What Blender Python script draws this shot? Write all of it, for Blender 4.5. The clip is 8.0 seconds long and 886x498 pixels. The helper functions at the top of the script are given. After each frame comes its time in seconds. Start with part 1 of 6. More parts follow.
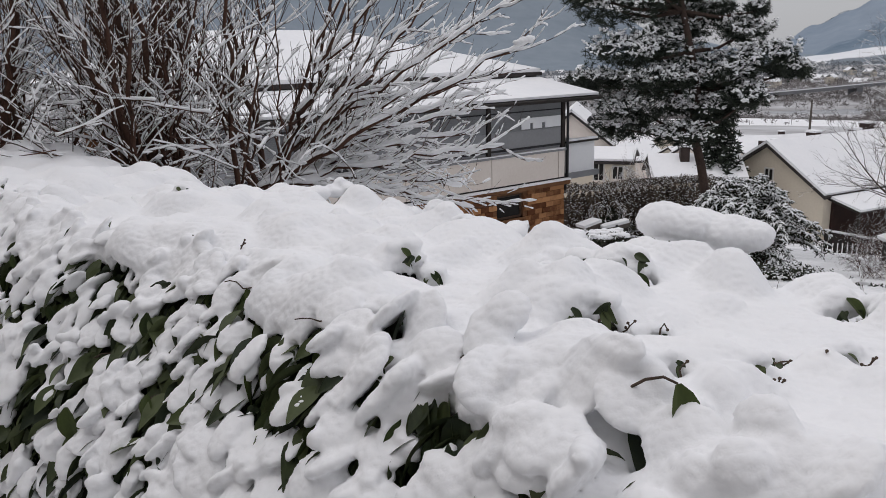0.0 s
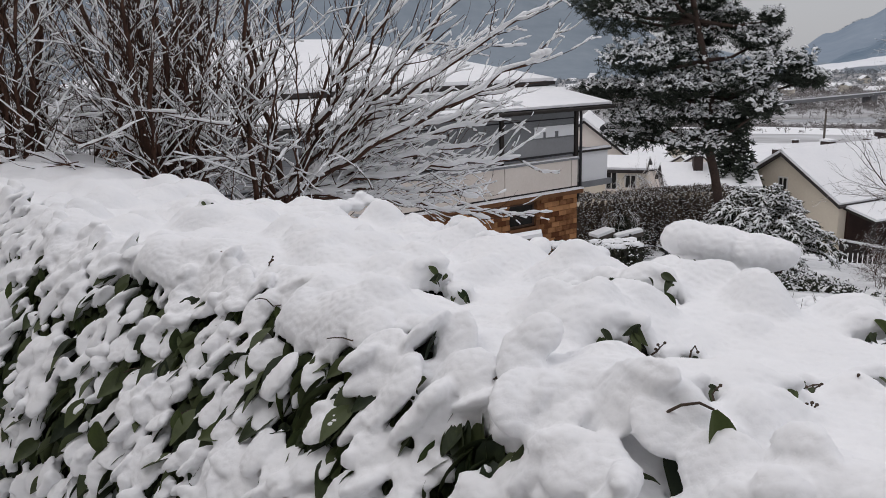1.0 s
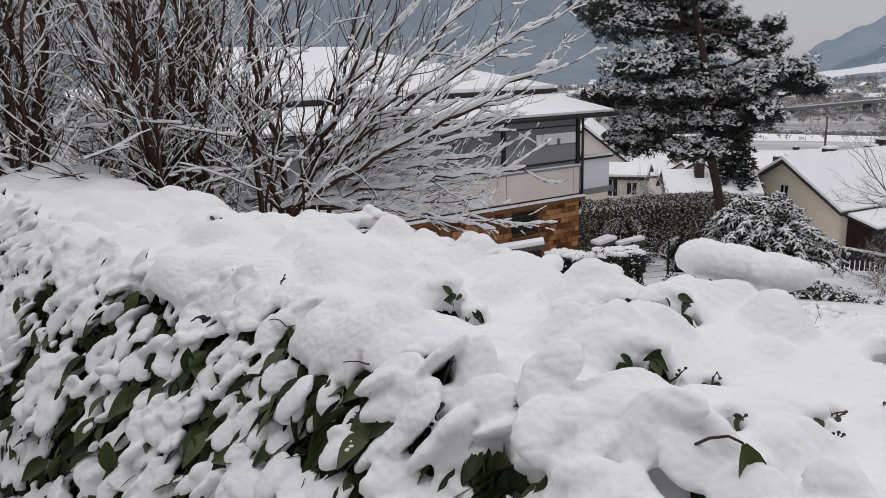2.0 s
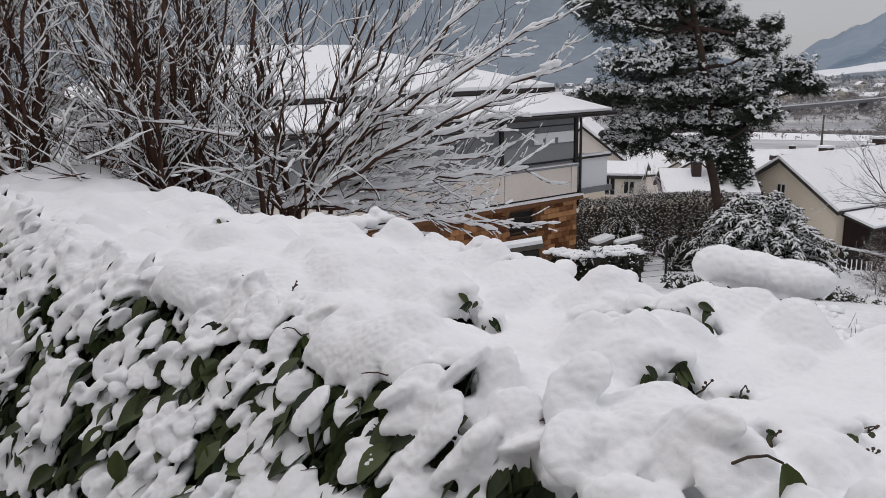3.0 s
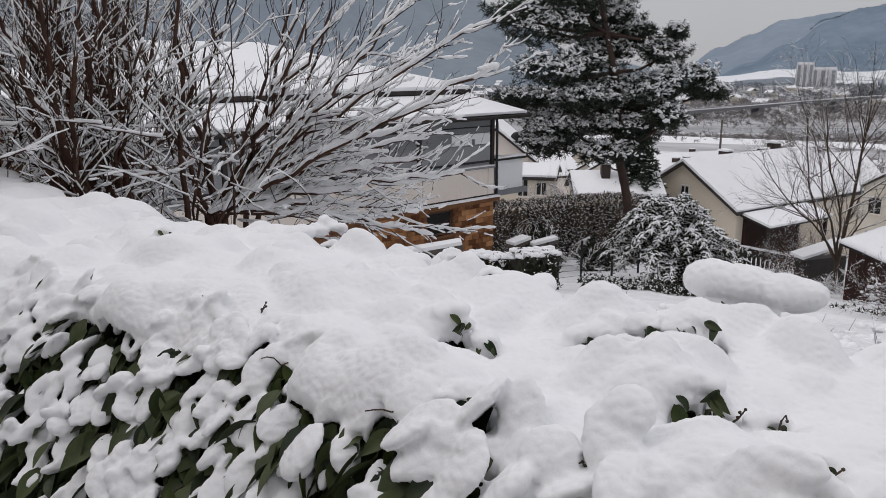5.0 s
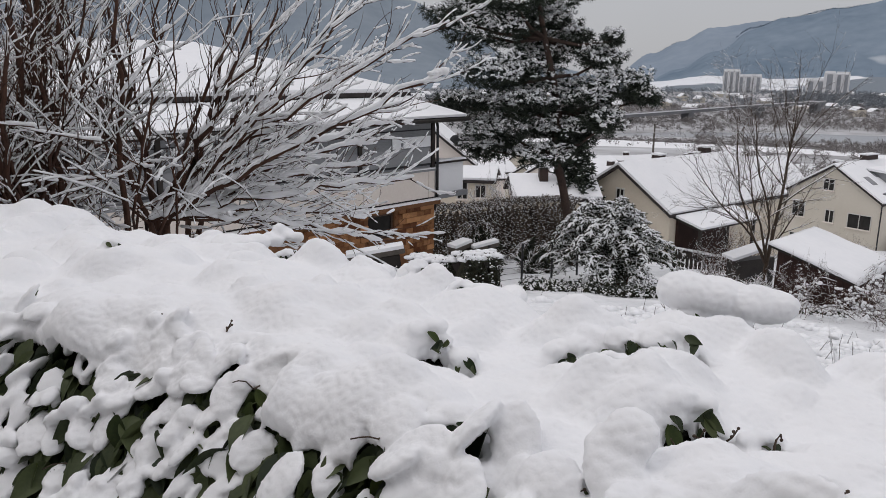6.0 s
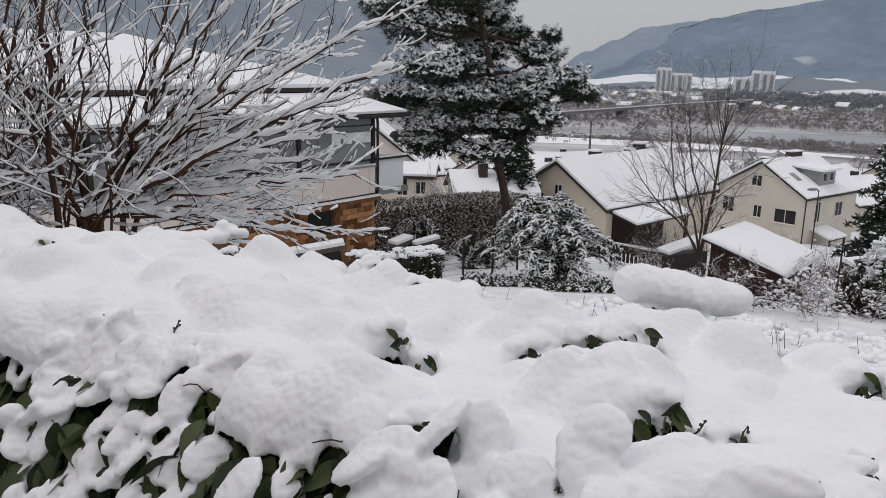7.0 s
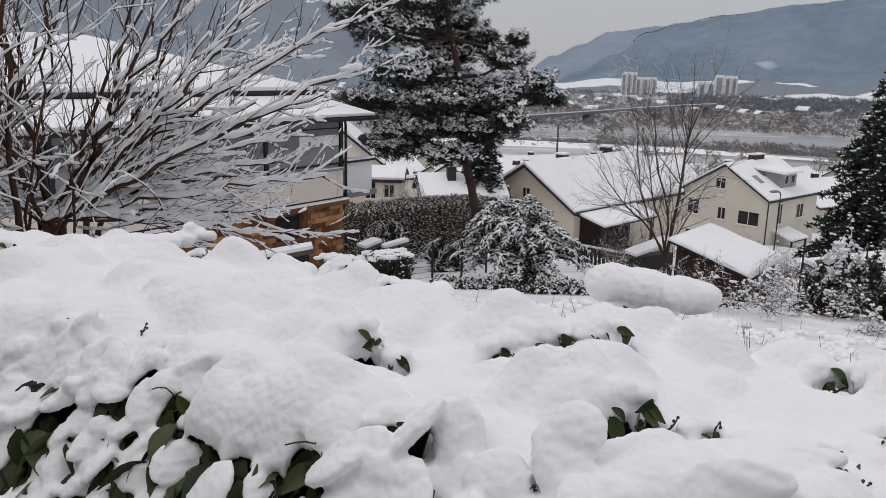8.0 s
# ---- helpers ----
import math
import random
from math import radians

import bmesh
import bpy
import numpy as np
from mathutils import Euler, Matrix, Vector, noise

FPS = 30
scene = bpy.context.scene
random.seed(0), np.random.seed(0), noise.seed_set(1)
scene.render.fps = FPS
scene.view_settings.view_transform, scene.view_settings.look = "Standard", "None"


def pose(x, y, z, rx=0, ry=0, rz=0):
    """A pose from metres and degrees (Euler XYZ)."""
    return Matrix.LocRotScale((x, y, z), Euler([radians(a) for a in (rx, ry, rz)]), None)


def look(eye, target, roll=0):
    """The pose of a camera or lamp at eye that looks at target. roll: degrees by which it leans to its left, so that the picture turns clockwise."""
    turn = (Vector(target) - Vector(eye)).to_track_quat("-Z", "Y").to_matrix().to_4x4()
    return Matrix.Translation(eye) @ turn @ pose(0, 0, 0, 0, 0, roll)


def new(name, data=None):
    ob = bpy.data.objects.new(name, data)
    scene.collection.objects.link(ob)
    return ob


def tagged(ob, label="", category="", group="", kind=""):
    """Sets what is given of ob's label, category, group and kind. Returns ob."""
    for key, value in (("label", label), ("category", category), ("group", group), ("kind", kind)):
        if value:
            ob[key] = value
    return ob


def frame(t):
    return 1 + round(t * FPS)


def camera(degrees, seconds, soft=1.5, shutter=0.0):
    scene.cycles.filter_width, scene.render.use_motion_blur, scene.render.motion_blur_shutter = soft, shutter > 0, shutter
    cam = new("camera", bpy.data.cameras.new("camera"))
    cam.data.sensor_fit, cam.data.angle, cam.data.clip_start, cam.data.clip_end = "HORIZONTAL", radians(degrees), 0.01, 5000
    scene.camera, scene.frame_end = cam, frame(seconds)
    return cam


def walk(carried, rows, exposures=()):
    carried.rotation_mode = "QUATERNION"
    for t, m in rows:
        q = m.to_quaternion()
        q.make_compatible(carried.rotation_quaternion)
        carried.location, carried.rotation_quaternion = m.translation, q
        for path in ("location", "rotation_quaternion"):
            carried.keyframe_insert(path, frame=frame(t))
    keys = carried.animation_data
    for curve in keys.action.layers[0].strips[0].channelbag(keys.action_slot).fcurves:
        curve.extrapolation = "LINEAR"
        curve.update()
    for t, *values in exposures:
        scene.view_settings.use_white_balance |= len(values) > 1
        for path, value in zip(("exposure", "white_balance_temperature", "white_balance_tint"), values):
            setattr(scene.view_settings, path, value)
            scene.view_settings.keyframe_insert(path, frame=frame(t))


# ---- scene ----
cam = camera(59.4, 8.0, soft=0.6)
PATH = [
    (0, (0.073, 0.167, 1.631), (0.056, 2.106, 1.141), -1.5),
    (0.5, (0.053, 0.161, 1.637), (0.015, 2.1, 1.151), -1.5),
    (1, (0.034, 0.154, 1.663), (-0.012, 2.098, 1.193), -1.5),
    (1.5, (0.02, 0.164, 1.68), (-0.029, 2.111, 1.227), -1.5),
    (3, (-0.05, 0.209, 1.71), (-0.088, 2.155, 1.251), -1.3),
    (3.5, (-0.077, 0.243, 1.685), (-0.097, 2.189, 1.223), -1.4),
    (4, (-0.13, 0.287, 1.685), (-0.105, 2.232, 1.22), -1.1),
    (4.5, (-0.183, 0.327, 1.7), (-0.078, 2.27, 1.237), -0.6),
    (6, (-0.314, 0.443, 1.732), (0.031, 2.36, 1.278), 0.6),
    (6.5, (-0.335, 0.467, 1.728), (0.088, 2.368, 1.275), 1.0),
    (7, (-0.347, 0.494, 1.718), (0.149, 2.376, 1.257), 1.2),
    (7.5, (-0.351, 0.505, 1.715), (0.206, 2.371, 1.26), 1.5),
    (8, (-0.353, 0.502, 1.708), (0.221, 2.365, 1.257), 1.4),
]
walk(cam, [(t, look(eye, target, roll)) for t, eye, target, roll in PATH])

# ---- world and light: a bright overcast winter sky ----
world = bpy.data.worlds.new("overcast_sky")
scene.world = world
world.use_nodes = True
wt = world.node_tree
wt.nodes.clear()
w_out = wt.nodes.new("ShaderNodeOutputWorld")
w_bg = wt.nodes.new("ShaderNodeBackground")
w_sky = wt.nodes.new("ShaderNodeTexSky")
w_sky.sky_type, w_sky.sun_disc = "NISHITA", False
w_sky.sun_elevation, w_sky.sun_rotation = radians(38), radians(250)
w_mix = wt.nodes.new("ShaderNodeMixRGB")
w_ramp = wt.nodes.new("ShaderNodeValToRGB")
w_sep = wt.nodes.new("ShaderNodeSeparateXYZ")
w_co = wt.nodes.new("ShaderNodeTexCoord")
w_noise = wt.nodes.new("ShaderNodeTexNoise")
w_noise.inputs["Scale"].default_value = 2.2
w_noise.inputs["Detail"].default_value = 4
w_cloud = wt.nodes.new("ShaderNodeMixRGB")
w_cloud.blend_type = "MULTIPLY"
w_cr = wt.nodes.new("ShaderNodeValToRGB")
w_cr.color_ramp.elements[0].color = (0.87, 0.87, 0.885, 1)
w_cr.color_ramp.elements[1].color = (1.08, 1.08, 1.07, 1)
# a cloud deck is about three times as bright overhead as at the horizon
w_ramp.color_ramp.elements[0].position = 0.0
w_ramp.color_ramp.elements[0].color = (0.39, 0.392, 0.415, 1)
w_ramp.color_ramp.elements[1].position = 1.0
w_ramp.color_ramp.elements[1].color = (0.80, 0.785, 0.82, 1)
wt.links.new(w_co.outputs["Generated"], w_sep.inputs[0])
wt.links.new(w_co.outputs["Generated"], w_noise.inputs["Vector"])
wt.links.new(w_sep.outputs["Z"], w_ramp.inputs[0])
wt.links.new(w_noise.outputs[0], w_cr.inputs[0])
wt.links.new(w_ramp.outputs[0], w_cloud.inputs[1])
wt.links.new(w_cr.outputs[0], w_cloud.inputs[2])
w_cloud.inputs[0].default_value = 1.0
w_skys = wt.nodes.new("ShaderNodeMixRGB")
w_skys.blend_type = "MULTIPLY"
w_skys.inputs[0].default_value = 1.0
w_skys.inputs[2].default_value = (0.1, 0.1, 0.1, 1)
wt.links.new(w_sky.outputs[0], w_skys.inputs[1])
w_mix.inputs[0].default_value = 0.06
wt.links.new(w_cloud.outputs[0], w_mix.inputs[1])
wt.links.new(w_skys.outputs[0], w_mix.inputs[2])
wt.links.new(w_mix.outputs[0], w_bg.inputs[0])
wt.links.new(w_bg.outputs[0], w_out.inputs[0])
w_bg.inputs[1].default_value = 1.13

sun = new("sun", bpy.data.lights.new("sun", "SUN"))
sun.data.energy, sun.data.angle, sun.data.color = 0.5, radians(40), (1.0, 0.96, 0.94)
sun.matrix_basis = look((-20, 10, 40), (0, 4, 0))
scene.view_settings.exposure = 0.0


# ---- materials ----
def mat(name, a, b, rough=0.8, scale=6.0, fine=60.0, bump=0.2, dist=0.01, metal=0.0, spec=0.3, contrast=0.5, coord="Object", island=0.0, obrand=0.0):
    m = bpy.data.materials.new(name)
    m.use_nodes = True
    nt = m.node_tree
    bs = nt.nodes["Principled BSDF"]
    co = nt.nodes.new("ShaderNodeTexCoord")
    n1, n2 = nt.nodes.new("ShaderNodeTexNoise"), nt.nodes.new("ShaderNodeTexNoise")
    n1.inputs["Scale"].default_value, n2.inputs["Scale"].default_value = scale, fine
    n1.inputs["Detail"].default_value, n2.inputs["Detail"].default_value = 5, 4
    nt.links.new(co.outputs[coord], n1.inputs["Vector"])
    nt.links.new(co.outputs[coord], n2.inputs["Vector"])
    mx = nt.nodes.new("ShaderNodeMath")
    mx.operation = "MULTIPLY_ADD"
    mx.inputs[1].default_value = 0.35
    nt.links.new(n2.outputs[0], mx.inputs[0])
    ad = nt.nodes.new("ShaderNodeMath")
    ad.operation = "MULTIPLY_ADD"
    ad.inputs[1].default_value, ad.inputs[2].default_value = 0.65, 0.0
    nt.links.new(n1.outputs[0], ad.inputs[0])
    nt.links.new(ad.outputs[0], mx.inputs[2])
    val = mx
    for amount, node, sock in ((island, "ShaderNodeNewGeometry", "Random Per Island"), (obrand, "ShaderNodeObjectInfo", "Random")):
        if amount:
            src = nt.nodes.new(node)
            k = nt.nodes.new("ShaderNodeMath")
            k.operation = "MULTIPLY_ADD"
            k.inputs[1].default_value = amount
            nt.links.new(src.outputs[sock], k.inputs[0])
            o = nt.nodes.new("ShaderNodeMath")
            o.operation = "SUBTRACT"
            o.inputs[1].default_value = amount / 2
            nt.links.new(val.outputs[0], k.inputs[2])
            nt.links.new(k.outputs[0], o.inputs[0])
            val = o
    rp = nt.nodes.new("ShaderNodeValToRGB")
    rp.color_ramp.elements[0].position, rp.color_ramp.elements[0].color = 0.5 - contrast / 2, (*a, 1)
    rp.color_ramp.elements[1].position, rp.color_ramp.elements[1].color = 0.5 + contrast / 2, (*b, 1)
    nt.links.new(val.outputs[0], rp.inputs[0])
    nt.links.new(rp.outputs[0], bs.inputs["Base Color"])
    bs.inputs["Roughness"].default_value, bs.inputs["Metallic"].default_value = rough, metal
    bs.inputs["Specular IOR Level"].default_value = spec
    if bump:
        bp = nt.nodes.new("ShaderNodeBump")
        bp.inputs["Strength"].default_value, bp.inputs["Distance"].default_value = bump, dist
        nt.links.new(val.outputs[0], bp.inputs["Height"])
        nt.links.new(bp.outputs[0], bs.inputs["Normal"])
    return m


SNOW = mat("fresh_snow", (0.86, 0.87, 0.89), (0.92, 0.92, 0.925), 0.75, 9, 170, 0.35, 0.005, spec=0.2)
SNOW_FAR = mat("settled_snow", (0.80, 0.81, 0.83), (0.90, 0.90, 0.91), 0.8, 0.7, 6, 0.4, 0.05, spec=0.2)
GROUND = mat("snowy_ground", (0.60, 0.61, 0.62), (0.88, 0.885, 0.9), 0.85, 0.5, 7, 0.6, 0.08, spec=0.2, contrast=0.35)
LEAF = mat("laurel_leaf", (0.018, 0.030, 0.011), (0.065, 0.085, 0.026), 0.55, 14, 90, 0.2, 0.002, spec=0.15, obrand=0.5)
LEAF_DARK = mat("laurel_leaf_inner", (0.016, 0.025, 0.011), (0.068, 0.085, 0.032), 0.6, 14, 90, 0.2, 0.002, island=0.6)
# CORE paints the deep shade inside hedges as a near-black colour
CORE = mat("hedge_shade_core", (0.011, 0.013, 0.008), (0.04, 0.036, 0.022), 0.9, 12, 60, 0.8, 0.03)
TWIG = mat("twig_bark", (0.035, 0.025, 0.018), (0.10, 0.07, 0.05), 0.8, 20, 140, 0.4, 0.003)
BARK = mat("shrub_bark", (0.026, 0.013, 0.009), (0.10, 0.050, 0.033), 0.85, 8, 70, 0.6, 0.006, island=0.5)
PINEBARK = mat("pine_bark", (0.028, 0.02, 0.017), (0.10, 0.066, 0.052), 0.9, 2, 18, 0.9, 0.03)
NEEDLE = mat("pine_needles", (0.010, 0.015, 0.011), (0.040, 0.052, 0.034), 0.6, 0.9, 9, 0.0, island=0.7)
EVERGREEN = mat("evergreen_leaves", (0.012, 0.017, 0.010), (0.045, 0.048, 0.028), 0.6, 1.2, 9, 0.0, island=0.7)
DRY = mat("dry_hedge_leaves", (0.04, 0.032, 0.026), (0.17, 0.135, 0.105), 0.8, 1.2, 9, 0.0, island=0.8)
PLASTER = mat("white_plaster", (0.67, 0.595, 0.535), (0.81, 0.75, 0.69), 0.85, 0.7, 14, 0.2, 0.01)
ROUGHCAST = mat("grey_brown_roughcast", (0.20, 0.18, 0.16), (0.30, 0.275, 0.25), 0.9, 0.8, 20, 0.4, 0.01)
PANELW = mat("white_panel", (0.74, 0.75, 0.77), (0.82, 0.83, 0.84), 0.5, 0.8, 20, 0.1, 0.003)
CREAM = mat("cream_render", (0.58, 0.51, 0.41), (0.72, 0.65, 0.54), 0.9, 0.35, 8, 0.3, 0.02)
BEIGE = mat("beige_render", (0.52, 0.475, 0.40), (0.65, 0.605, 0.525), 0.9, 0.35, 8, 0.3, 0.02)
BRICK = mat("clinker_brick", (0.12, 0.04, 0.012), (0.50, 0.25, 0.11), 0.75, 5, 40, 0.5, 0.01, obrand=0.9, contrast=0.7)
MORTAR = mat("mortar", (0.14, 0.065, 0.03), (0.24, 0.12, 0.06), 0.95, 5, 60, 0.5, 0.01)
DARKWOOD = mat("dark_wood", (0.012, 0.010, 0.009), (0.04, 0.033, 0.028), 0.6, 3, 30, 0.3, 0.01)
BROWNWOOD = mat("brown_boards", (0.02, 0.009, 0.007), (0.045, 0.02, 0.015), 0.75, 2, 30, 0.4, 0.01)
GREYWOOD = mat("weathered_wood", (0.05, 0.045, 0.04), (0.16, 0.14, 0.12), 0.85, 3, 35, 0.4, 0.01)
METAL = mat("dark_metal", (0.02, 0.02, 0.022), (0.06, 0.06, 0.065), 0.45, 4, 40, 0.1, 0.003, metal=0.6)
SLAT = mat("grey_shutter", (0.17, 0.175, 0.185), (0.25, 0.26, 0.27), 0.5, 1.5, 25, 0.05, 0.002)
GREYPANEL = mat("grey_glazing_panel", (0.20, 0.205, 0.215), (0.29, 0.295, 0.305), 0.35, 0.8, 12, 0.05, 0.002)
ROOFTILE = mat("dark_roof_tile", (0.02, 0.018, 0.018), (0.06, 0.05, 0.048), 0.7, 2, 20, 0.4, 0.02)
CHIMNEY = mat("chimney_brick", (0.025, 0.020, 0.019), (0.075, 0.052, 0.046), 0.85, 2, 20, 0.4, 0.02)
GLASS = mat("dark_window", (0.014, 0.013, 0.012), (0.04, 0.038, 0.036), 0.2, 0.6, 5, 0.0, spec=0.12)
FRAMEW = mat("white_window_frame", (0.5, 0.48, 0.45), (0.66, 0.64, 0.6), 0.5, 3, 30, 0.05, 0.002)
FRAMEB = mat("brown_window_frame", (0.05, 0.03, 0.022), (0.12, 0.075, 0.05), 0.6, 3, 30, 0.1, 0.003)
CONCRETE = mat("bridge_concrete", (0.14, 0.145, 0.155), (0.24, 0.245, 0.255), 0.9, 0.05, 1.2, 0.1, 0.05)
TOWERW = mat("tower_concrete", (0.68, 0.685, 0.70), (0.80, 0.80, 0.81), 0.85, 0.03, 0.5, 0.0)
TOWERD = mat("tower_window_band", (0.27, 0.285, 0.31), (0.40, 0.415, 0.435), 0.5, 0.05, 0.5, 0.0)
# valley mist is put into both tree colours: FARTREE paler, FARWOOD bluer too
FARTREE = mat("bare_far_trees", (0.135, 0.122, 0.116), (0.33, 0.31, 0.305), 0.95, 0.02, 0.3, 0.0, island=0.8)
FARWOOD = mat("far_woods_mist_tint", (0.135, 0.15, 0.165), (0.27, 0.29, 0.315), 0.95, 0.01, 0.2, 0.0, island=0.6)
WATER = mat("river_water", (0.24, 0.25, 0.265), (0.36, 0.37, 0.385), 0.25, 0.02, 0.4, 0.1, 0.1, spec=0.4)
FIELD = mat("valley_fields", (0.19, 0.183, 0.18), (0.58, 0.585, 0.6), 0.95, 0.012, 0.07, 0.0, contrast=0.3)


# ---- mesh helpers ----
class Geo:
    def __init__(self):
        self.v, self.f = [], []

    def add(self, verts, faces):
        o = len(self.v)
        self.v.extend([tuple(p) for p in verts])
        self.f.extend([tuple(i + o for i in q) for q in faces])
        return self


def ico(sub):
    b = bmesh.new()
    bmesh.ops.create_icosphere(b, subdivisions=sub, radius=1.0)
    b.verts.ensure_lookup_table()
    v = np.array([tuple(x.co) for x in b.verts])
    f = [tuple(x.index for x in q.verts) for q in b.faces]
    b.free()
    return v, f


ICO = {1: ico(1), 2: ico(2), 3: ico(3)}


def ell(g, c, r, rot=None, sub=1):
    v, f = ICO[sub]
    p = v * np.array(r)
    if rot is not None:
        p = p @ np.array(rot).T
    return g.add((p + np.array(c)).tolist(), f)


def box(g, c, s, rz=0.0, m=None):
    x, y, z = s[0] / 2, s[1] / 2, s[2] / 2
    b = min(x, y, z) * 0.12
    v = []
    for sz in (-1, 1):
        for sx, sy in ((-1, -1), (1, -1), (1, 1), (-1, 1)):
            v.append((sx * x, sy * y, sz * (z - b)))
    for sz in (-1, 1):
        for sx, sy in ((-1, -1), (1, -1), (1, 1), (-1, 1)):
            v.append((sx * (x - b), sy * (y - b), sz * z))
    f = [(0, 1, 5, 4), (1, 2, 6, 5), (2, 3, 7, 6), (3, 0, 4, 7), (11, 10, 9, 8), (12, 13, 14, 15),
         (4, 5, 13, 12), (5, 6, 14, 13), (6, 7, 15, 14), (7, 4, 12, 15), (1, 0, 8, 9), (2, 1, 9, 10), (3, 2, 10, 11), (0, 3, 11, 8)]
    q = Matrix.Translation(c) @ (m if m is not None else Matrix.Rotation(rz, 4, "Z"))
    return g.add([q @ Vector(p) for p in v], f)


def span(g, x0, x1, y0, y1, z0, z1):
    return box(g, ((x0 + x1) / 2, (y0 + y1) / 2, (z0 + z1) / 2), (abs(x1 - x0), abs(y1 - y0), abs(z1 - z0)))


def cross3(a, b):
    return np.stack([a[..., 1] * b[..., 2] - a[..., 2] * b[..., 1], a[..., 2] * b[..., 0] - a[..., 0] * b[..., 2], a[..., 0] * b[..., 1] - a[..., 1] * b[..., 0]], -1)


def tube(g, pts, rad, sides=5):
    pts = np.array(pts, float)
    n = len(pts)
    tang = np.gradient(pts, axis=0)
    tang /= np.linalg.norm(tang, axis=1)[:, None] + 1e-9
    ref = np.where(np.abs(tang[:, 2:3]) > 0.9, np.array([[1.0, 0, 0]]), np.array([[0, 0, 1.0]]))
    a = cross3(tang, np.broadcast_to(ref, tang.shape))
    a /= np.linalg.norm(a, axis=1)[:, None] + 1e-9
    b = cross3(tang, a)
    ang = np.arange(sides) * 2 * math.pi / sides
    rad = np.asarray(rad, float).reshape(-1, 1, 1) * np.ones((n, 1, 1))
    ring = pts[:, None, :] + rad * (np.cos(ang)[None, :, None] * a[:, None, :] + np.sin(ang)[None, :, None] * b[:, None, :])
    f = []
    for i in range(n - 1):
        for k in range(sides):
            k2 = (k + 1) % sides
            f.append((i * sides + k, i * sides + k2, (i + 1) * sides + k2, (i + 1) * sides + k))
    f.append(tuple(range(sides - 1, -1, -1)))
    f.append(tuple((n - 1) * sides + k for k in range(sides)))
    return g.add(ring.reshape(-1, 3).tolist(), f)


def slab(g, quad, thick):
    """A four-cornered plate, its upper face at quad, thick below it."""
    q = [Vector(p) for p in quad]
    n = (q[1] - q[0]).cross(q[3] - q[0]).normalized()
    if n.z < 0:
        q.reverse()
        n = -n
    lo = [p - n * thick for p in q]
    return g.add(q + lo, [(0, 1, 2, 3), (7, 6, 5, 4), (0, 4, 5, 1), (1, 5, 6, 2), (2, 6, 7, 3), (3, 7, 4, 0)])


def part(name, g, m, parent=None, label="", smooth=False):
    me = bpy.data.meshes.new(name)
    me.from_pydata(g.v, [], g.f)
    me.materials.append(m)
    if smooth:
        me.polygons.foreach_set("use_smooth", [True] * len(me.polygons))
    me.update()
    ob = new(name, me)
    ob.parent = parent
    return tagged(ob, label)


def thing(name, m, label, category, group="", kind=""):
    ob = new(name)
    ob.empty_display_size = 0.2
    ob.matrix_basis = m
    return tagged(ob, label, category, group, kind)


def clamp(x, a=0.0, b=1.0):
    return max(a, min(b, x))


def ease(a, b, x):
    t = clamp((x - a) / (b - a))
    return t * t * (3 - 2 * t)


# ---- the ground: a terrace that falls away as a garden slope into the valley ----
PROFILE = [(0, 0), (2.5, -0.2), (9, -1.35), (14, -2.7), (22, -4.3), (33, -6.3), (45, -8.8), (65, -11.6), (75, -13.0), (110, -16.5), (200, -22), (330, -27.5), (420, -36.5), (520, -38), (9000, -38)]


def ground_z(x, y):
    d = math.hypot(x, y)
    z = 0.0
    for (d0, z0), (d1, z1) in zip(PROFILE, PROFILE[1:]):
        if d0 <= d <= d1:
            z = z0 + (z1 - z0) * (d - d0) / (d1 - d0)
            break
    z *= ease(1.9, 4.2, 0.75 * x + 0.66 * y)
    lump = 0.0
    if d < 60:
        lump = 0.09 * noise.noise((x * 0.8, y * 0.8, 0)) + 0.05 * noise.noise((x * 3, y * 3, 2))
    return z + lump


def build_ground():
    g = Geo()
    rings = [0.0] + [0.35 * 1.062 ** i for i in range(162)]
    rings = [r for r in rings if r < 4600] + [4600]
    sides = 200
    for r in rings[1:]:
        for k in range(sides):
            a = 2 * math.pi * k / sides
            x, y = r * math.sin(a), r * math.cos(a)
            g.v.append((x, y, ground_z(x, y)))
    g.v.append((0, 0, 0))
    c = len(g.v) - 1
    for k in range(sides):
        g.f.append((c, (k + 1) % sides, k))
    for i in range(len(rings) - 2):
        for k in range(sides):
            k2 = (k + 1) % sides
            g.f.append((i * sides + k, i * sides + k2, (i + 1) * sides + k2, (i + 1) * sides + k))
    ob = part("ground", g, GROUND, smooth=True)
    tagged(ob, "snow-covered garden slope falling into a wide valley", "ground", kind="structure")
    me = ob.data
    me.materials.append(FIELD)
    far = [1 if (sum((me.vertices[i].co.xy.length) for i in p.vertices) / len(p.vertices)) > 240 else 0 for p in me.polygons]
    me.polygons.foreach_set("material_index", far)
    # faces upward
    if me.polygons[2000].normal.z < 0:
        me.flip_normals()


build_ground()


# ---- an unseen wall added behind the camera, cutting light on the hedge front ----
wall_geo = Geo()
box(wall_geo, (0, 0, 2.9), (18.0, 0.36, 6.0))
wall_back = part("shade_wall", wall_geo, ROUGHCAST)
wall_back.matrix_basis = pose(-0.66 * 1.5 + 0.75 * -3.2, 0.75 * 1.5 + 0.66 * -3.2, 0, 0, 0, math.degrees(math.atan2(0.75, -0.66)))
tagged(wall_back, "unseen plain wall added behind the camera to shade the hedge front", "wall", kind="structure")


# ---- the near laurel hedge under fresh snow ----
U, N = Vector((-0.66, 0.75, 0)), Vector((0.75, 0.66, 0))


def sn(x, y):
    return -0.66 * x + 0.75 * y, 0.75 * x + 0.66 * y


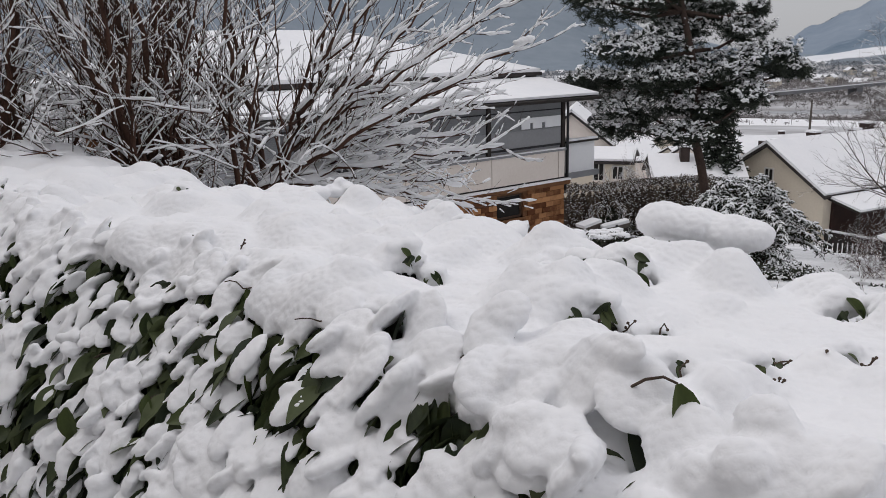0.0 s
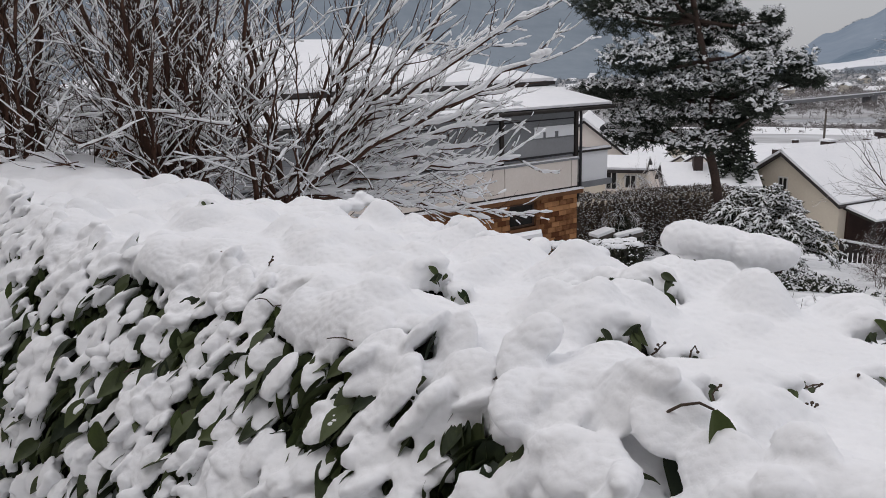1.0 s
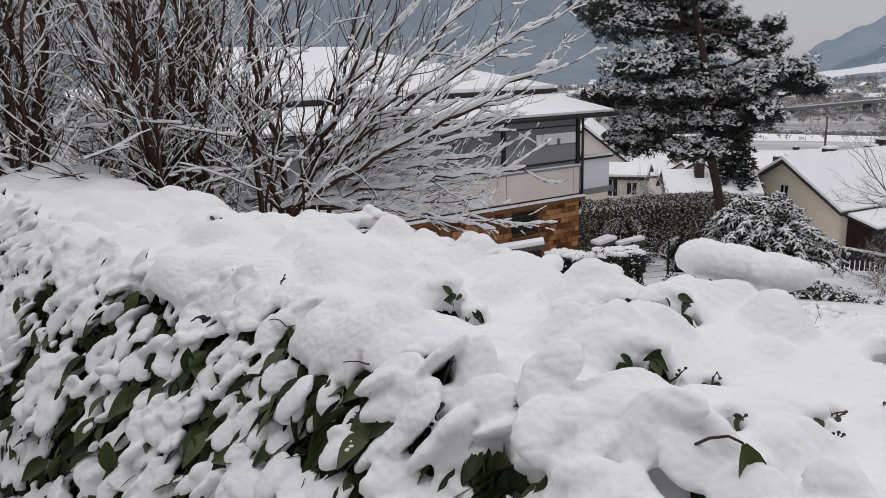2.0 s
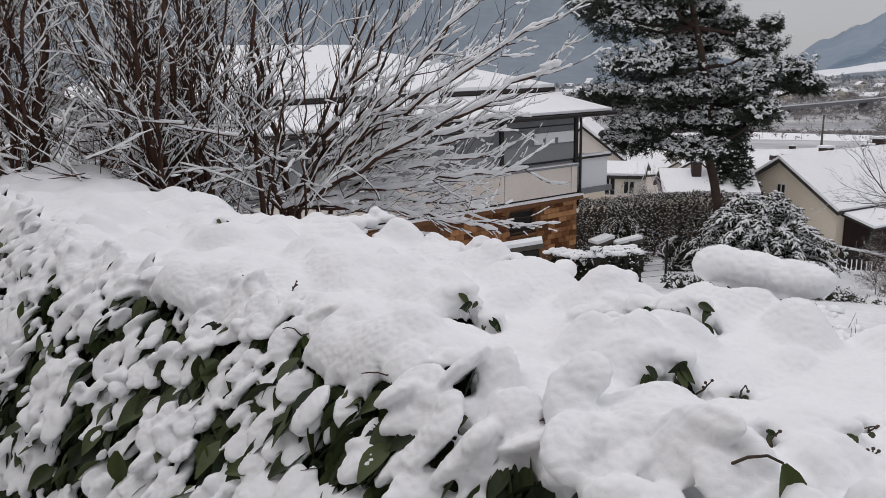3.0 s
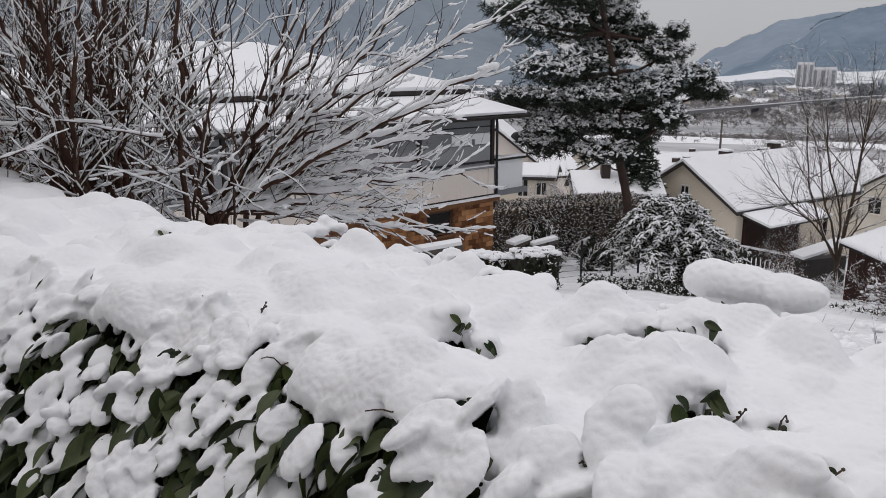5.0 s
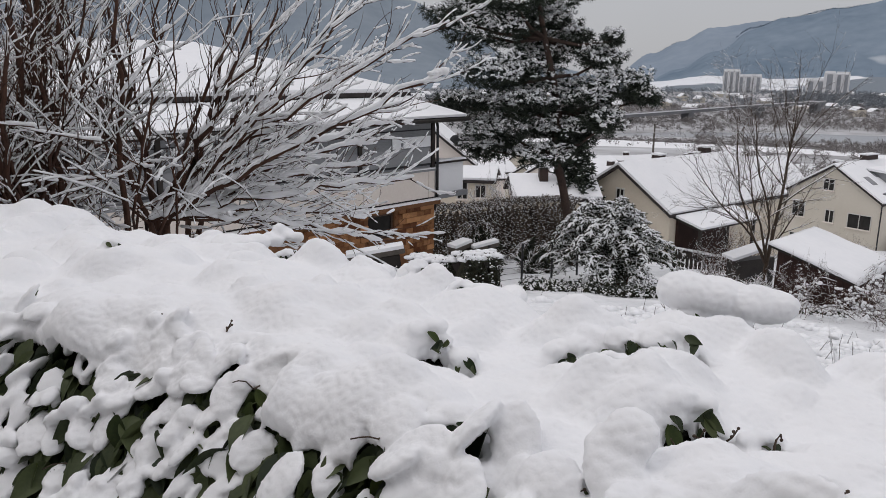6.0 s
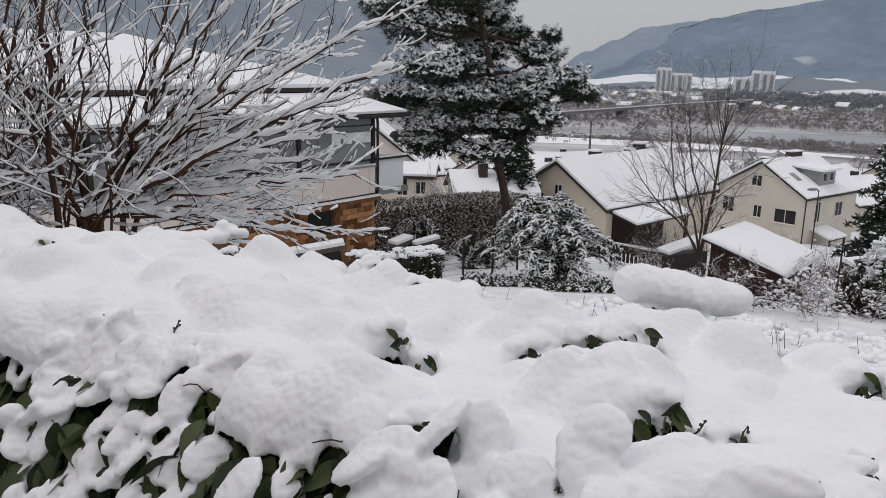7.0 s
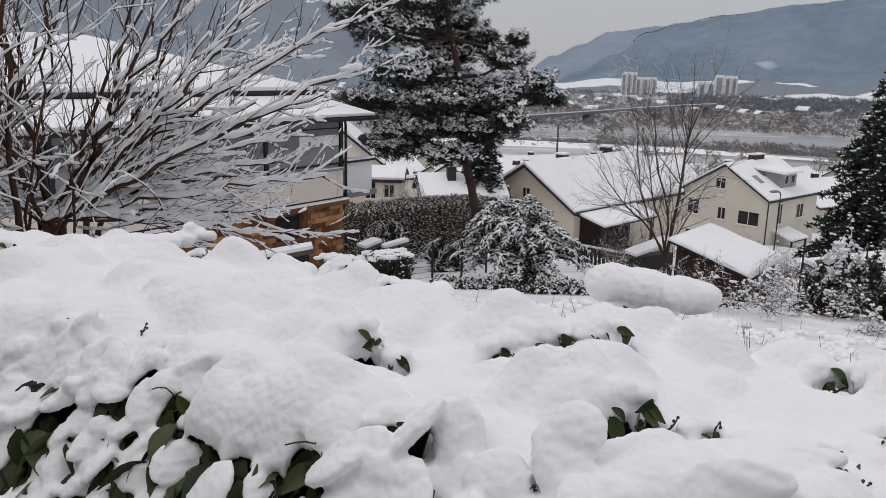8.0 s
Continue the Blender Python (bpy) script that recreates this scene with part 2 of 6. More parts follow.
def hp(s, n, z):
    return Vector((U.x * s + N.x * n, U.y * s + N.y * n, z))


def top(s):
    return 1.085 - 0.032 * max(0.0, min(s, 3.2) - 1.3) + 0.02 * max(0.0, s - 3.2)


FACE_Z = [0.0, 0.2, 0.46, 0.68, 0.80, 0.89, 0.98, 1.06, 1.10, 1.14]
FACE_N = [0.58, 0.58, 0.61, 0.67, 0.755, 0.83, 0.895, 0.965, 1.015, 1.07]
# height of the snow blanket along the hedge
CROWN_S = [-1.0, 0.75, 1.1, 2.3, 2.9, 3.4, 4.0, 4.8, 5.5, 6.1, 9.0]
CROWN_Z = [1.092, 1.096, 1.112, 1.112, 1.088, 1.04, 1.01, 1.00, 1.03, 1.045, 1.04]


def face(s, z):
    """How far out the sloping front of the hedge stands at height z."""
    return float(np.interp(z + 1.085 - top(s), FACE_Z, FACE_N)) - 0.13 * clamp((s - 2.0) / 1.2)


# (x, y, radius) of the hollows in the snow where leaves or shoots stand through
HOLLOWS = [(0.303, 2.03, 0.048), (0.415, 2.01, 0.030), (0.50, 1.96, 0.044), (0.35, 1.60, 0.042), (0.46, 1.54, 0.026), (-0.07, 1.675, 0.034), (-0.035, 2.075, 0.030), (0.03, 2.04, 0.022),
           (-0.21, 2.64, 0.030), (0.665, 2.185, 0.036), (0.765, 2.145, 0.036), (0.29, 1.83, 0.026), (-0.40, 3.76, 0.040), (0.04, 2.76, 0.026),
           (0.11, 2.50, 0.024), (0.101, 1.47, 0.028), (0.405, 1.205, 0.048), (0.59, 1.38, 0.024), (0.67, 1.49, 0.020), (0.80, 1.49, 0.026), (0.93, 1.75, 0.034), (0.44, 1.365, 0.020),
           (-0.96, 3.11, 0.024)]
# (s, z, half width, half height) of the dark pockets in the front
POCKETS = ((1.40, 1.045, 0.038, 0.045), (1.77, 1.03, 0.045, 0.045), (1.66, 1.00, 0.030, 0.050), (2.09, 0.92, 0.042, 0.065), (1.90, 1.025, 0.030, 0.030), (1.03, 0.985, 0.060, 0.030), (0.76, 0.995, 0.05, 0.018),
           (1.45, 0.90, 0.045, 0.040), (2.27, 0.79, 0.055, 0.050), (2.16, 0.69, 0.050, 0.055), (1.86, 0.79, 0.040, 0.045), (2.45, 0.95, 0.030, 0.045), (2.70, 0.85, 0.035, 0.050), (1.28, 0.93, 0.030, 0.035),
           (3.20, 0.88, 0.060, 0.060), (2.55, 0.62, 0.07, 0.09), (2.05, 0.55, 0.08, 0.08), (3.05, 0.55, 0.09, 0.11))
HEDGE_RN = np.random.RandomState(5)


def pillow_layer(spacing, r0, r1, h0, h1, keep):
    layer = []
    for a in np.arange(-0.9, 9.3, spacing):
        for c in np.arange(0.7, 2.2, spacing):
            ca, cb = a + HEDGE_RN.uniform(-0.5, 0.5) * spacing, c + HEDGE_RN.uniform(-0.5, 0.5) * spacing
            r, h, ax, th = HEDGE_RN.uniform(r0, r1), HEDGE_RN.uniform(h0, h1), HEDGE_RN.uniform(0.6, 1.0), HEDGE_RN.uniform(0, 3.14)
            if HEDGE_RN.rand() < keep:
                layer.append((ca, cb, r, h, ax, th))
    return layer


PILLOWS = [(pillow_layer(0.24, 0.13, 0.25, 0.030, 0.100, 0.8), 0.95), (pillow_layer(0.14, 0.05, 0.11, 0.012, 0.048, 0.6), 0.8), (pillow_layer(0.09, 0.025, 0.05, 0.004, 0.014, 0.35), 0.9)]


def snow_front(S):
    return 0.965 + 0.022 * np.sin(S * 7.3) + 0.014 * np.sin(S * 17 + 1) - 0.13 * np.clip((S - 2.0) / 1.2, 0, 1)


def snow_back(S):
    return 1.97 + 0.04 * np.sin(S * 2.1)


def snow_height(S, B):
    """Height of the snow blanket on top of the hedge, and how open it is."""
    T = np.interp(S, CROWN_S, CROWN_Z) - 0.042 * np.clip((B - 1.45) / 0.45, 0, 1) * np.clip((S - 1.15) / 0.3, 0, 1)
    H = 0.014 * np.sin(S * 6.1 + 2.2 * np.sin(B * 4.0)) * np.sin(B * 7.7 + 1.3 + 1.7 * np.sin(S * 3.0)) + 0.004 * np.sin(S * 19.0 + B * 13.0 + 2.0 * np.sin(S * 5.0 + B * 3.0))
    s_lo, s_hi = S.min(), S.max()
    for layer, power in PILLOWS:
        best = np.zeros_like(S)
        for ca, cb, r, h, ax, th in layer:
            if ca + r < s_lo or ca - r > s_hi:
                continue
            dx, dy = S - ca, B - cb
            u, v = (dx * math.cos(th) + dy * math.sin(th)) / r, (-dx * math.sin(th) + dy * math.cos(th)) / (r * ax)
            best = np.maximum(best, h * np.maximum(0, 1 - u * u - v * v) ** power)
        H += best
    X, Y = U.x * S + N.x * B, U.y * S + N.y * B
    opened = np.zeros_like(S)
    for x, y, r in HOLLOWS:
        ang = np.arctan2(Y - y, X - x)
        wob = 1 + 0.2 * np.sin(3 * ang + x * 40) + 0.1 * np.sin(5 * ang + y * 90)
        dy = np.where(Y < y, (Y - y) / (1.5 * r), (Y - y) / (0.8 * r))
        q = np.sqrt(((X - x) / (1.45 * r)) ** 2 + dy ** 2) / wob
        H += 0.5 * r * np.exp(-(((X - x) / (1.7 * r)) ** 2 + ((Y - y - 1.5 * r) / (1.0 * r)) ** 2))
        H -= 1.0 * r * np.exp(-((np.maximum(0, q - 0.55) / 0.6) ** 2))
        opened = np.maximum(opened, q < (0.95 if r > 0.027 else 0.6))
    # the pockets in the front bite into the edge of the blanket
    for p0, p1, p2, p3 in POCKETS:
        if p1 > 1.0:
            bite = np.sqrt(((S - p0) / (1.35 * p2)) ** 2 + ((B - 0.96) / 0.105) ** 2) * (1 + 0.15 * np.sin(S * 70 + B * 50))
            opened = np.maximum(opened, bite < 1.0)
            H -= 0.02 * np.clip(1.5 - bite, 0, 1)
    fr, bk = snow_front(S), snow_back(S)
    edge = np.minimum((B - fr) * 0.8, bk - B)
    k = np.clip(1 - edge / 0.14, 0, 1)
    return T - 0.026 + H - 0.085 * (1 - np.sqrt(np.maximum(0, 1 - k * k))), opened


def snow_at(x, y):
    s, n = sn(x, y)
    return float(snow_height(np.array([[s]]), np.array([[n]]))[0][0, 0])


# (x, y, z, yaw, pitch, roll, size) of the leaves that hang clear of the snow: on top, then down the front
LEAVES_TOP = [(0.388, 1.178, 1.172, 3.5, -1.25, 0.1, 0.98), (0.300, 2.045, 1.120, 3.3, -0.85, 0.1, 0.72), (0.345, 2.050, 1.118, 2.8, -0.8, -0.2, 0.5), (0.408, 2.030, 1.160, 3.1, -0.55, 0.0, 0.48), (0.470, 1.985, 1.130, 2.9, -0.9, 0.1, 0.55),
              (0.525, 1.965, 1.122, 3.6, -0.9, 0.3, 0.55), (0.310, 1.625, 1.120, 3.0, -0.8, 0.2, 0.6), (0.375, 1.640, 1.120, 3.7, -1.1, -0.5, 0.5), (-0.062, 1.692, 1.160, 4.0, -0.5, 0.3, 0.55), (-0.050, 2.098, 1.158, 3.9, -0.5, 0.2, 0.42),
              (0.025, 2.055, 1.145, 3.5, -0.8, 0.6, 0.4), (-0.212, 2.660, 1.118, 3.2, -0.7, 0.1, 0.46)]
LEAVES_BACK = [(0.622, 2.225, 1.130, 3.2, -0.9, 0.1, 0.45), (0.665, 2.210, 1.122, 2.8, -1.1, 0.4, 0.5), (0.740, 2.180, 1.118, 3.4, -1.0, -0.3, 0.5), (0.790, 2.165, 1.112, 2.9, -0.9, 0.3, 0.45), (0.930, 1.775, 1.115, 3.9, -0.6, 0.4, 0.6),
               (-0.395, 3.775, 1.060, 3.0, -0.9, 0.0, 0.6), (-0.640, 2.365, 1.085, 2.8, -0.8, 0.2, 0.55), (0.040, 2.775, 1.120, 3.4, -0.6, 0.1, 0.5), (0.110, 2.515, 1.130, 2.8, -0.8, 0.4, 0.4)]
LEAVES_FRONT = [(-0.188, 1.692, 1.105, 3.75, -1.15, 0.1, 0.92), (-0.150, 1.690, 1.075, 3.3, -1.3, -0.2, 0.7), (-0.425, 1.975, 1.085, 2.9, -1.25, 0.7, 0.62), (-0.390, 1.950, 1.045, 3.6, -1.2, -0.5, 0.7), (-0.450, 1.945, 1.015, 3.1, -1.35, 0.2, 0.8),
                (-0.552, 2.090, 1.050, 2.9, -0.9, 0.1, 0.5), (-0.740, 2.140, 0.975, 2.85, -1.3, 0.1, 0.95), (-0.690, 2.130, 0.950, 3.5, -1.25, 0.3, 0.85), (-0.935, 2.200, 0.840, 2.4, -0.95, 0.1, 0.95), (-0.900, 2.180, 0.830, 3.7, -0.9, 0.2, 0.9),
                (-0.965, 2.080, 0.735, 3.2, -1.35, 0.0, 1.0)]
LEAVES_LOW = [(-0.670, 1.905, 0.845, 3.1, -0.9, 0.2, 0.75), (-0.155, 1.625, 1.015, 3.1, -1.35, 0.6, 0.65), (-1.207, 2.520, 0.885, 3.0, -1.25, 0.3, 0.7), (-1.655, 2.930, 0.900, 2.7, -1.2, 0.2, 1.0), (-1.500, 2.870, 0.965, 2.9, -1.1, 0.4, 0.65),
              (-0.560, 1.920, 0.910, 3.4, -1.1, 0.5, 0.5), (-1.000, 2.170, 0.640, 2.6, -1.2, 0.1, 0.95), (-0.860, 2.060, 0.690, 3.6, -1.25, 0.0, 0.9), (-0.520, 1.760, 0.800, 3.2, -1.2, 0.1, 0.8), (-0.330, 1.720, 0.935, 3.3, -1.3, 0.3, 0.6),
              (-1.600, 2.700, 0.520, 3.0, -1.2, 0.2, 1.0)]


def build_hedge():
    rn = random.Random(11)
    hedge = thing("laurel_hedge", pose(*hp(1.5, 1.45, 0)), "trimmed cherry-laurel hedge buried under thick fresh snow", "hedge")
    off = np.array(hp(1.5, 1.45, 0))
    near, middle, far = Geo(), Geo(), Geo()

    def blob(p, r, rot=None):
        s = sn(p[0], p[1])[0]
        ell(near if s < 2.4 else (middle if s < 4.2 else far), np.array(p) - off, r, rot, 2)

    def blanket(g, s0, s1, step):
        S, F = np.meshgrid(np.arange(s0, s1, step), np.linspace(0, 1, int(1.06 / step)), indexing="ij")
        B = snow_front(S) + (snow_back(S) - snow_front(S)) * F
        Z, opened = snow_height(S, B)
        for k in range(3):
            pad = np.pad(Z, 1, mode="edge")
            Z = (pad[:-2, 1:-1] + pad[2:, 1:-1] + pad[1:-1, :-2] + pad[1:-1, 2:] + 2 * Z) / 6
        X, Y = U.x * S + N.x * B, U.y * S + N.y * B
        ni, nj = S.shape
        m = ni * nj
        up = np.stack([X, Y, Z], -1).reshape(-1, 3) - off
        dn = np.stack([X, Y, Z - 0.040], -1).reshape(-1, 3) - off
        idx = np.arange(m).reshape(ni, nj)
        cell = np.stack([idx[:-1, :-1], idx[1:, :-1], idx[1:, 1:], idx[:-1, 1:]], -1)
        keep = opened[:-1, :-1] < 0.5
        q = cell[keep]
        f = q[:, ::-1].tolist() + (q + m).tolist()
        wide_keep = np.zeros((ni + 1, nj + 1), bool)
        wide_keep[1:ni, 1:nj] = keep
        for di, dj, e0, e1 in ((0, -1, 0, 1), (1, 0, 1, 2), (0, 1, 2, 3), (-1, 0, 3, 0)):
            nb = wide_keep[1 + di:ni + di, 1 + dj:nj + dj]
            c4 = cell[keep & ~nb]
            f += np.stack([c4[:, e0], c4[:, e1], c4[:, e1] + m, c4[:, e0] + m], -1).tolist()
        g.add(np.concatenate([up, dn]).tolist(), f)

    blanket(near, -0.6, 2.43, 0.010)
    blanket(middle, 2.37, 4.24, 0.013)
    blanket(far, 4.16, 9.0, 0.026)
    # a cushion hangs over the back of each hollow
    for x, y, r in HOLLOWS:
        z = snow_at(x, y + 1.4 * r)
        for k in (-0.75, 0.0, 0.8):
            blob((x + k * r + rn.uniform(-0.2, 0.2) * r, y + r * rn.uniform(1.25, 1.55), z - 0.22 * r - 0.25 * abs(k) * r), (r * rn.uniform(0.7, 0.95), r * rn.uniform(0.65, 0.85), r * rn.uniform(0.45, 0.6)))
    # tongues of snow down the front, each lying on a drooping leaf, with dark gaps between
    tongues = []
    course, z_up = 0, 0.035
    while z_up > -0.86:
        s = -0.55 + 0.03 * (course % 2)
        while s < 8.5:
            size = (1.0 + 0.40 * clamp((1.65 - s) / 0.5)) if s < 4.0 else 1.45
            s += 0.062 * size * rn.uniform(0.75, 1.25)
            a = s
            z = top(a) + z_up + rn.uniform(-0.026, 0.026)
            gap = noise.noise((a * 3.1, z * 4.5, 9)) + 0.8 * noise.noise((a * 11, z * 12, 4))
            if course and gap < (-0.42 - 0.15 * (course < 4) + 0.20 * clamp((0.98 - z) / 0.3) - 0.08 * clamp(1.6 - s)):
                continue
            if any(((a - p0) / (p2 + 0.004)) ** 2 + ((z - p1) / (p3 + 0.004)) ** 2 < 1 for p0, p1, p2, p3 in POCKETS):
                continue
            n = face(a, z) + 0.035 * noise.noise((a * 6, z * 6, 5)) + rn.uniform(-0.022, 0.018)
            droop = rn.uniform(0.25, 0.85) + 0.35 * clamp((0.75 - z) / 0.3)
            L, W_, T_ = rn.uniform(0.036, 0.062) * size, rn.uniform(0.030, 0.052) * size, rn.uniform(0.011, 0.019) * size
            yaw = math.atan2(-N.y, -N.x) + rn.uniform(-0.8, 0.8)
            rot = Matrix.Rotation(yaw, 3, "Z") @ Matrix.Rotation(droop, 3, "Y") @ Matrix.Rotation(rn.uniform(-0.6, 0.6), 3, "X")
            c = hp(a, n, z)
            blob(c, (L, W_, T_), rot)
            ahead, across = rot @ Vector((1, 0, 0)), rot @ Vector((0, 1, 0))
            if rn.random() < 0.55:
                blob(c - ahead * L * 0.5 + across * W_ * rn.uniform(-0.7, 0.7) + Vector((0, 0, T_ * 0.4)), (L * rn.uniform(0.4, 0.65), W_ * rn.uniform(0.7, 1.1), T_ * rn.uniform(1.0, 1.5)), rot)
            if rn.random() < 0.30:
                blob(c + ahead * L * 0.7 + across * W_ * rn.uniform(-0.5, 0.5), (L * 0.45, W_ * rn.uniform(0.35, 0.55), T_ * 0.8), rot)
            tongues.append((c, yaw - math.pi / 2, -droop, L, s, course))
        z_up -= 0.052
        course += 1
    # smaller bits of snow on the leaves further in
    for i in range(640):
        a = rn.uniform(-0.3, 4.2)
        z = rn.uniform(0.25, top(a) - 0.02)
        rot = Matrix.Rotation(math.atan2(-N.y, -N.x) + rn.uniform(-1.2, 1.2), 3, "Z") @ Matrix.Rotation(rn.uniform(0.3, 1.2), 3, "Y") @ Matrix.Rotation(rn.uniform(-0.7, 0.7), 3, "X")
        if any(((a - p0) / p2) ** 2 + ((z - p1) / p3) ** 2 < 1 for p0, p1, p2, p3 in POCKETS):
            continue
        blob(hp(a, face(a, z) + rn.uniform(-0.005, 0.03), z), (rn.uniform(0.020, 0.040), rn.uniform(0.012, 0.022), rn.uniform(0.008, 0.013)), rot)
    # leaves on top keep just under the snow that they carry
    def settled(x, y, z):
        return min(z, snow_at(x, y + 0.02) + 0.008)

    # snow resting on the leaves that hang clear
    for x, y, z, yaw, pitch, roll, k in LEAVES_TOP[1:] + LEAVES_BACK[4:]:
        for j in range(2):
            blob((x + rn.uniform(-0.02, 0.02), y + 0.028 + rn.uniform(-0.008, 0.01), settled(x, y, z) + rn.uniform(-0.008, 0.004)), (rn.uniform(0.028, 0.042), rn.uniform(0.024, 0.034), rn.uniform(0.014, 0.022)))
    # the long bolster at the back edge, and low mounds beyond it
    for i in range(22):
        k = i / 21
        r = (0.058 + 0.014 * rn.random()) * (1 - 0.22 * k)
        blob((0.67 + 0.22 * k + rn.uniform(-0.015, 0.015), 2.290 - 0.09 * k + rn.uniform(-0.02, 0.02), 1.163 - 0.032 * k + rn.uniform(-0.012, 0.008)), (r * 1.1, r * 1.05, r * 0.78))
    for x, y, z, r in ((-0.42, 3.74, 1.050, 0.05), (-0.37, 3.70, 1.035, 0.042), (-0.45, 3.68, 1.03, 0.05), (-0.60, 3.62, 1.02, 0.10), (-0.72, 3.68, 1.01, 0.09), (-0.52, 3.60, 1.03, 0.08), (-0.08, 3.0, 1.05, 0.07), (0.02, 2.9, 1.055, 0.08),
                       (0.12, 2.72, 1.075, 0.06), (0.29, 2.58, 1.08, 0.05), (0.43, 2.46, 1.08, 0.055)):
        for k in range(4):
            blob((x + rn.uniform(-0.5, 0.5) * r, y + rn.uniform(-0.5, 0.5) * r, z + rn.uniform(-0.25, 0.2) * r), (r * rn.uniform(0.55, 0.85), r * rn.uniform(0.55, 0.85), r * rn.uniform(0.4, 0.6)))
    tex = bpy.data.textures.new("snow_lumps", "CLOUDS")
    tex.noise_scale, tex.noise_depth = 0.014, 4
    for g, voxel, nm in ((near, 0.0056, "snow_cover"), (middle, 0.0085, "snow_cover"), (far, 0.016, "snow_cover")):
        ob = part(nm, g, SNOW, hedge, "thick pillowy fresh snow hanging over the leaves", True)
        rm = ob.modifiers.new("melt", "REMESH")
        rm.mode, rm.voxel_size, rm.use_smooth_shade = "VOXEL", voxel, True
        sm = ob.modifiers.new("soften", "SMOOTH")
        sm.factor, sm.iterations = 0.5, (4 if voxel < 0.006 else 3)
        dp = ob.modifiers.new("crust", "DISPLACE")
        dp.texture, dp.strength, dp.mid_level, dp.texture_coords = tex, 0.0085, 0.5, "LOCAL"
    # a near-black sheet standing in for the shade inside the hedge
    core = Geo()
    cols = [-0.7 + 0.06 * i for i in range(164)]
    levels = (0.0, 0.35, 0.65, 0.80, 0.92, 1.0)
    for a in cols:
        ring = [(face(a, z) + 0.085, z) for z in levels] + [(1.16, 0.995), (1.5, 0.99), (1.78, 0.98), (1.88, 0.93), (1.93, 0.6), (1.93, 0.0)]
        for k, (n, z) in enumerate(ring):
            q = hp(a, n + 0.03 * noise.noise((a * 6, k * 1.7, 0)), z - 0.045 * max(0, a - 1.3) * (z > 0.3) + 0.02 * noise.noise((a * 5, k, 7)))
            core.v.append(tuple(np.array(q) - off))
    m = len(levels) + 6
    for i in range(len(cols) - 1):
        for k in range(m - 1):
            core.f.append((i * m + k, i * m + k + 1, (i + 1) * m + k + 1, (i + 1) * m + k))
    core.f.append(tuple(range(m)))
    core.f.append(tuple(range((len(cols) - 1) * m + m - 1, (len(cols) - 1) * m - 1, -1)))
    part("core", core, CORE, hedge, "near-black sheet painted as the shade inside the hedge")

    # leaves
    def leaf_geo(w, l, curl):
        g = Geo()
        rows = 6
        for i in range(rows + 1):
            t = i / rows
            hw = w * math.sin(math.pi * (0.04 + 0.93 * t) ** 0.85) * 0.5
            z = -curl * t * t * l
            for k in (-1, -0.5, 0, 0.5, 1):
                g.v.append((k * hw, t * l, z + abs(k) * hw * 0.45))
        for i in range(rows):
            for k in range(4):
                g.f.append((i * 5 + k, i * 5 + k + 1, i * 5 + k + 6, i * 5 + k + 5))
        return g

    shapes = [leaf_geo(0.050, 0.10, 0.25), leaf_geo(0.052, 0.11, 0.4), leaf_geo(0.044, 0.090, 0.1), leaf_geo(0.046, 0.095, 0.6)]
    meshes = []
    for g in shapes:
        me = bpy.data.meshes.new("leaf")
        me.from_pydata(g.v, [], g.f)
        me.materials.append(LEAF)
        me.polygons.foreach_set("use_smooth", [True] * len(me.polygons))
        meshes.append(me)

    def leaf_pose(p, yaw, pitch, roll, k):
        return Matrix.Translation(Vector(p) - Vector(off)) @ Euler((pitch, roll, yaw)).to_matrix().to_4x4() @ Matrix.Scale(k, 4)

    outward = math.atan2(-N.y, -N.x) - math.pi / 2       # yaw of a leaf that points out of the face

    for i, (x, y, z, yaw, pitch, roll, k) in enumerate(LEAVES_TOP + LEAVES_BACK + LEAVES_FRONT + LEAVES_LOW):
        ob = new("leaf", meshes[i % 3])
        low = z if i == 0 or z < 1.055 else settled(x, y, z)
        ob.parent, ob.matrix_basis = hedge, leaf_pose((x, y, low), yaw, pitch, roll, k)
    made = 0

    def single(p, yaw, pitch, roll, k, i):
        ob = new("leaf", meshes[i % 4])
        ob.parent, ob.matrix_basis = hedge, leaf_pose(p, yaw, pitch, roll, k)

    # leaves round the dark pockets, standing clear
    for p0, p1, p2, p3 in POCKETS:
        for k in range(4):
            a, z = p0 + rn.uniform(-0.9, 0.9) * p2, p1 + rn.uniform(0.1, 1.0) * p3
            single(hp(a, face(a, z) + rn.uniform(0.0, 0.03), z), outward + rn.uniform(-0.8, 0.8), rn.uniform(-1.4, -0.8), rn.uniform(-0.5, 0.5), rn.uniform(0.55, 0.95), k)
            made += 1
    rest = Geo()
    for i, (c, yaw, pitch, L, s, row) in enumerate(tongues):
        k = (2.0 * L + rn.uniform(0.0, 0.035)) / 0.1
        back_off = Vector((math.sin(yaw), -math.cos(yaw), 0)) * L * 0.8 * math.cos(pitch) + Vector((0, 0, L * 0.8 * math.sin(-pitch) - 0.016))
        turn = (yaw + rn.uniform(-0.3, 0.3), pitch - rn.uniform(0.0, 0.35), rn.uniform(-0.35, 0.35))
        if 0.2 < s < 2.9 and made < 240 and row > 1 and i % 3 == 0:
            single(c + back_off, *turn, min(1.3, k), i)
            made += 1
        else:
            q = leaf_pose(c + back_off, *turn, min(1.3, k))
            g = shapes[i % 4]
            rest.add([q @ Vector(p) for p in g.v], g.f)
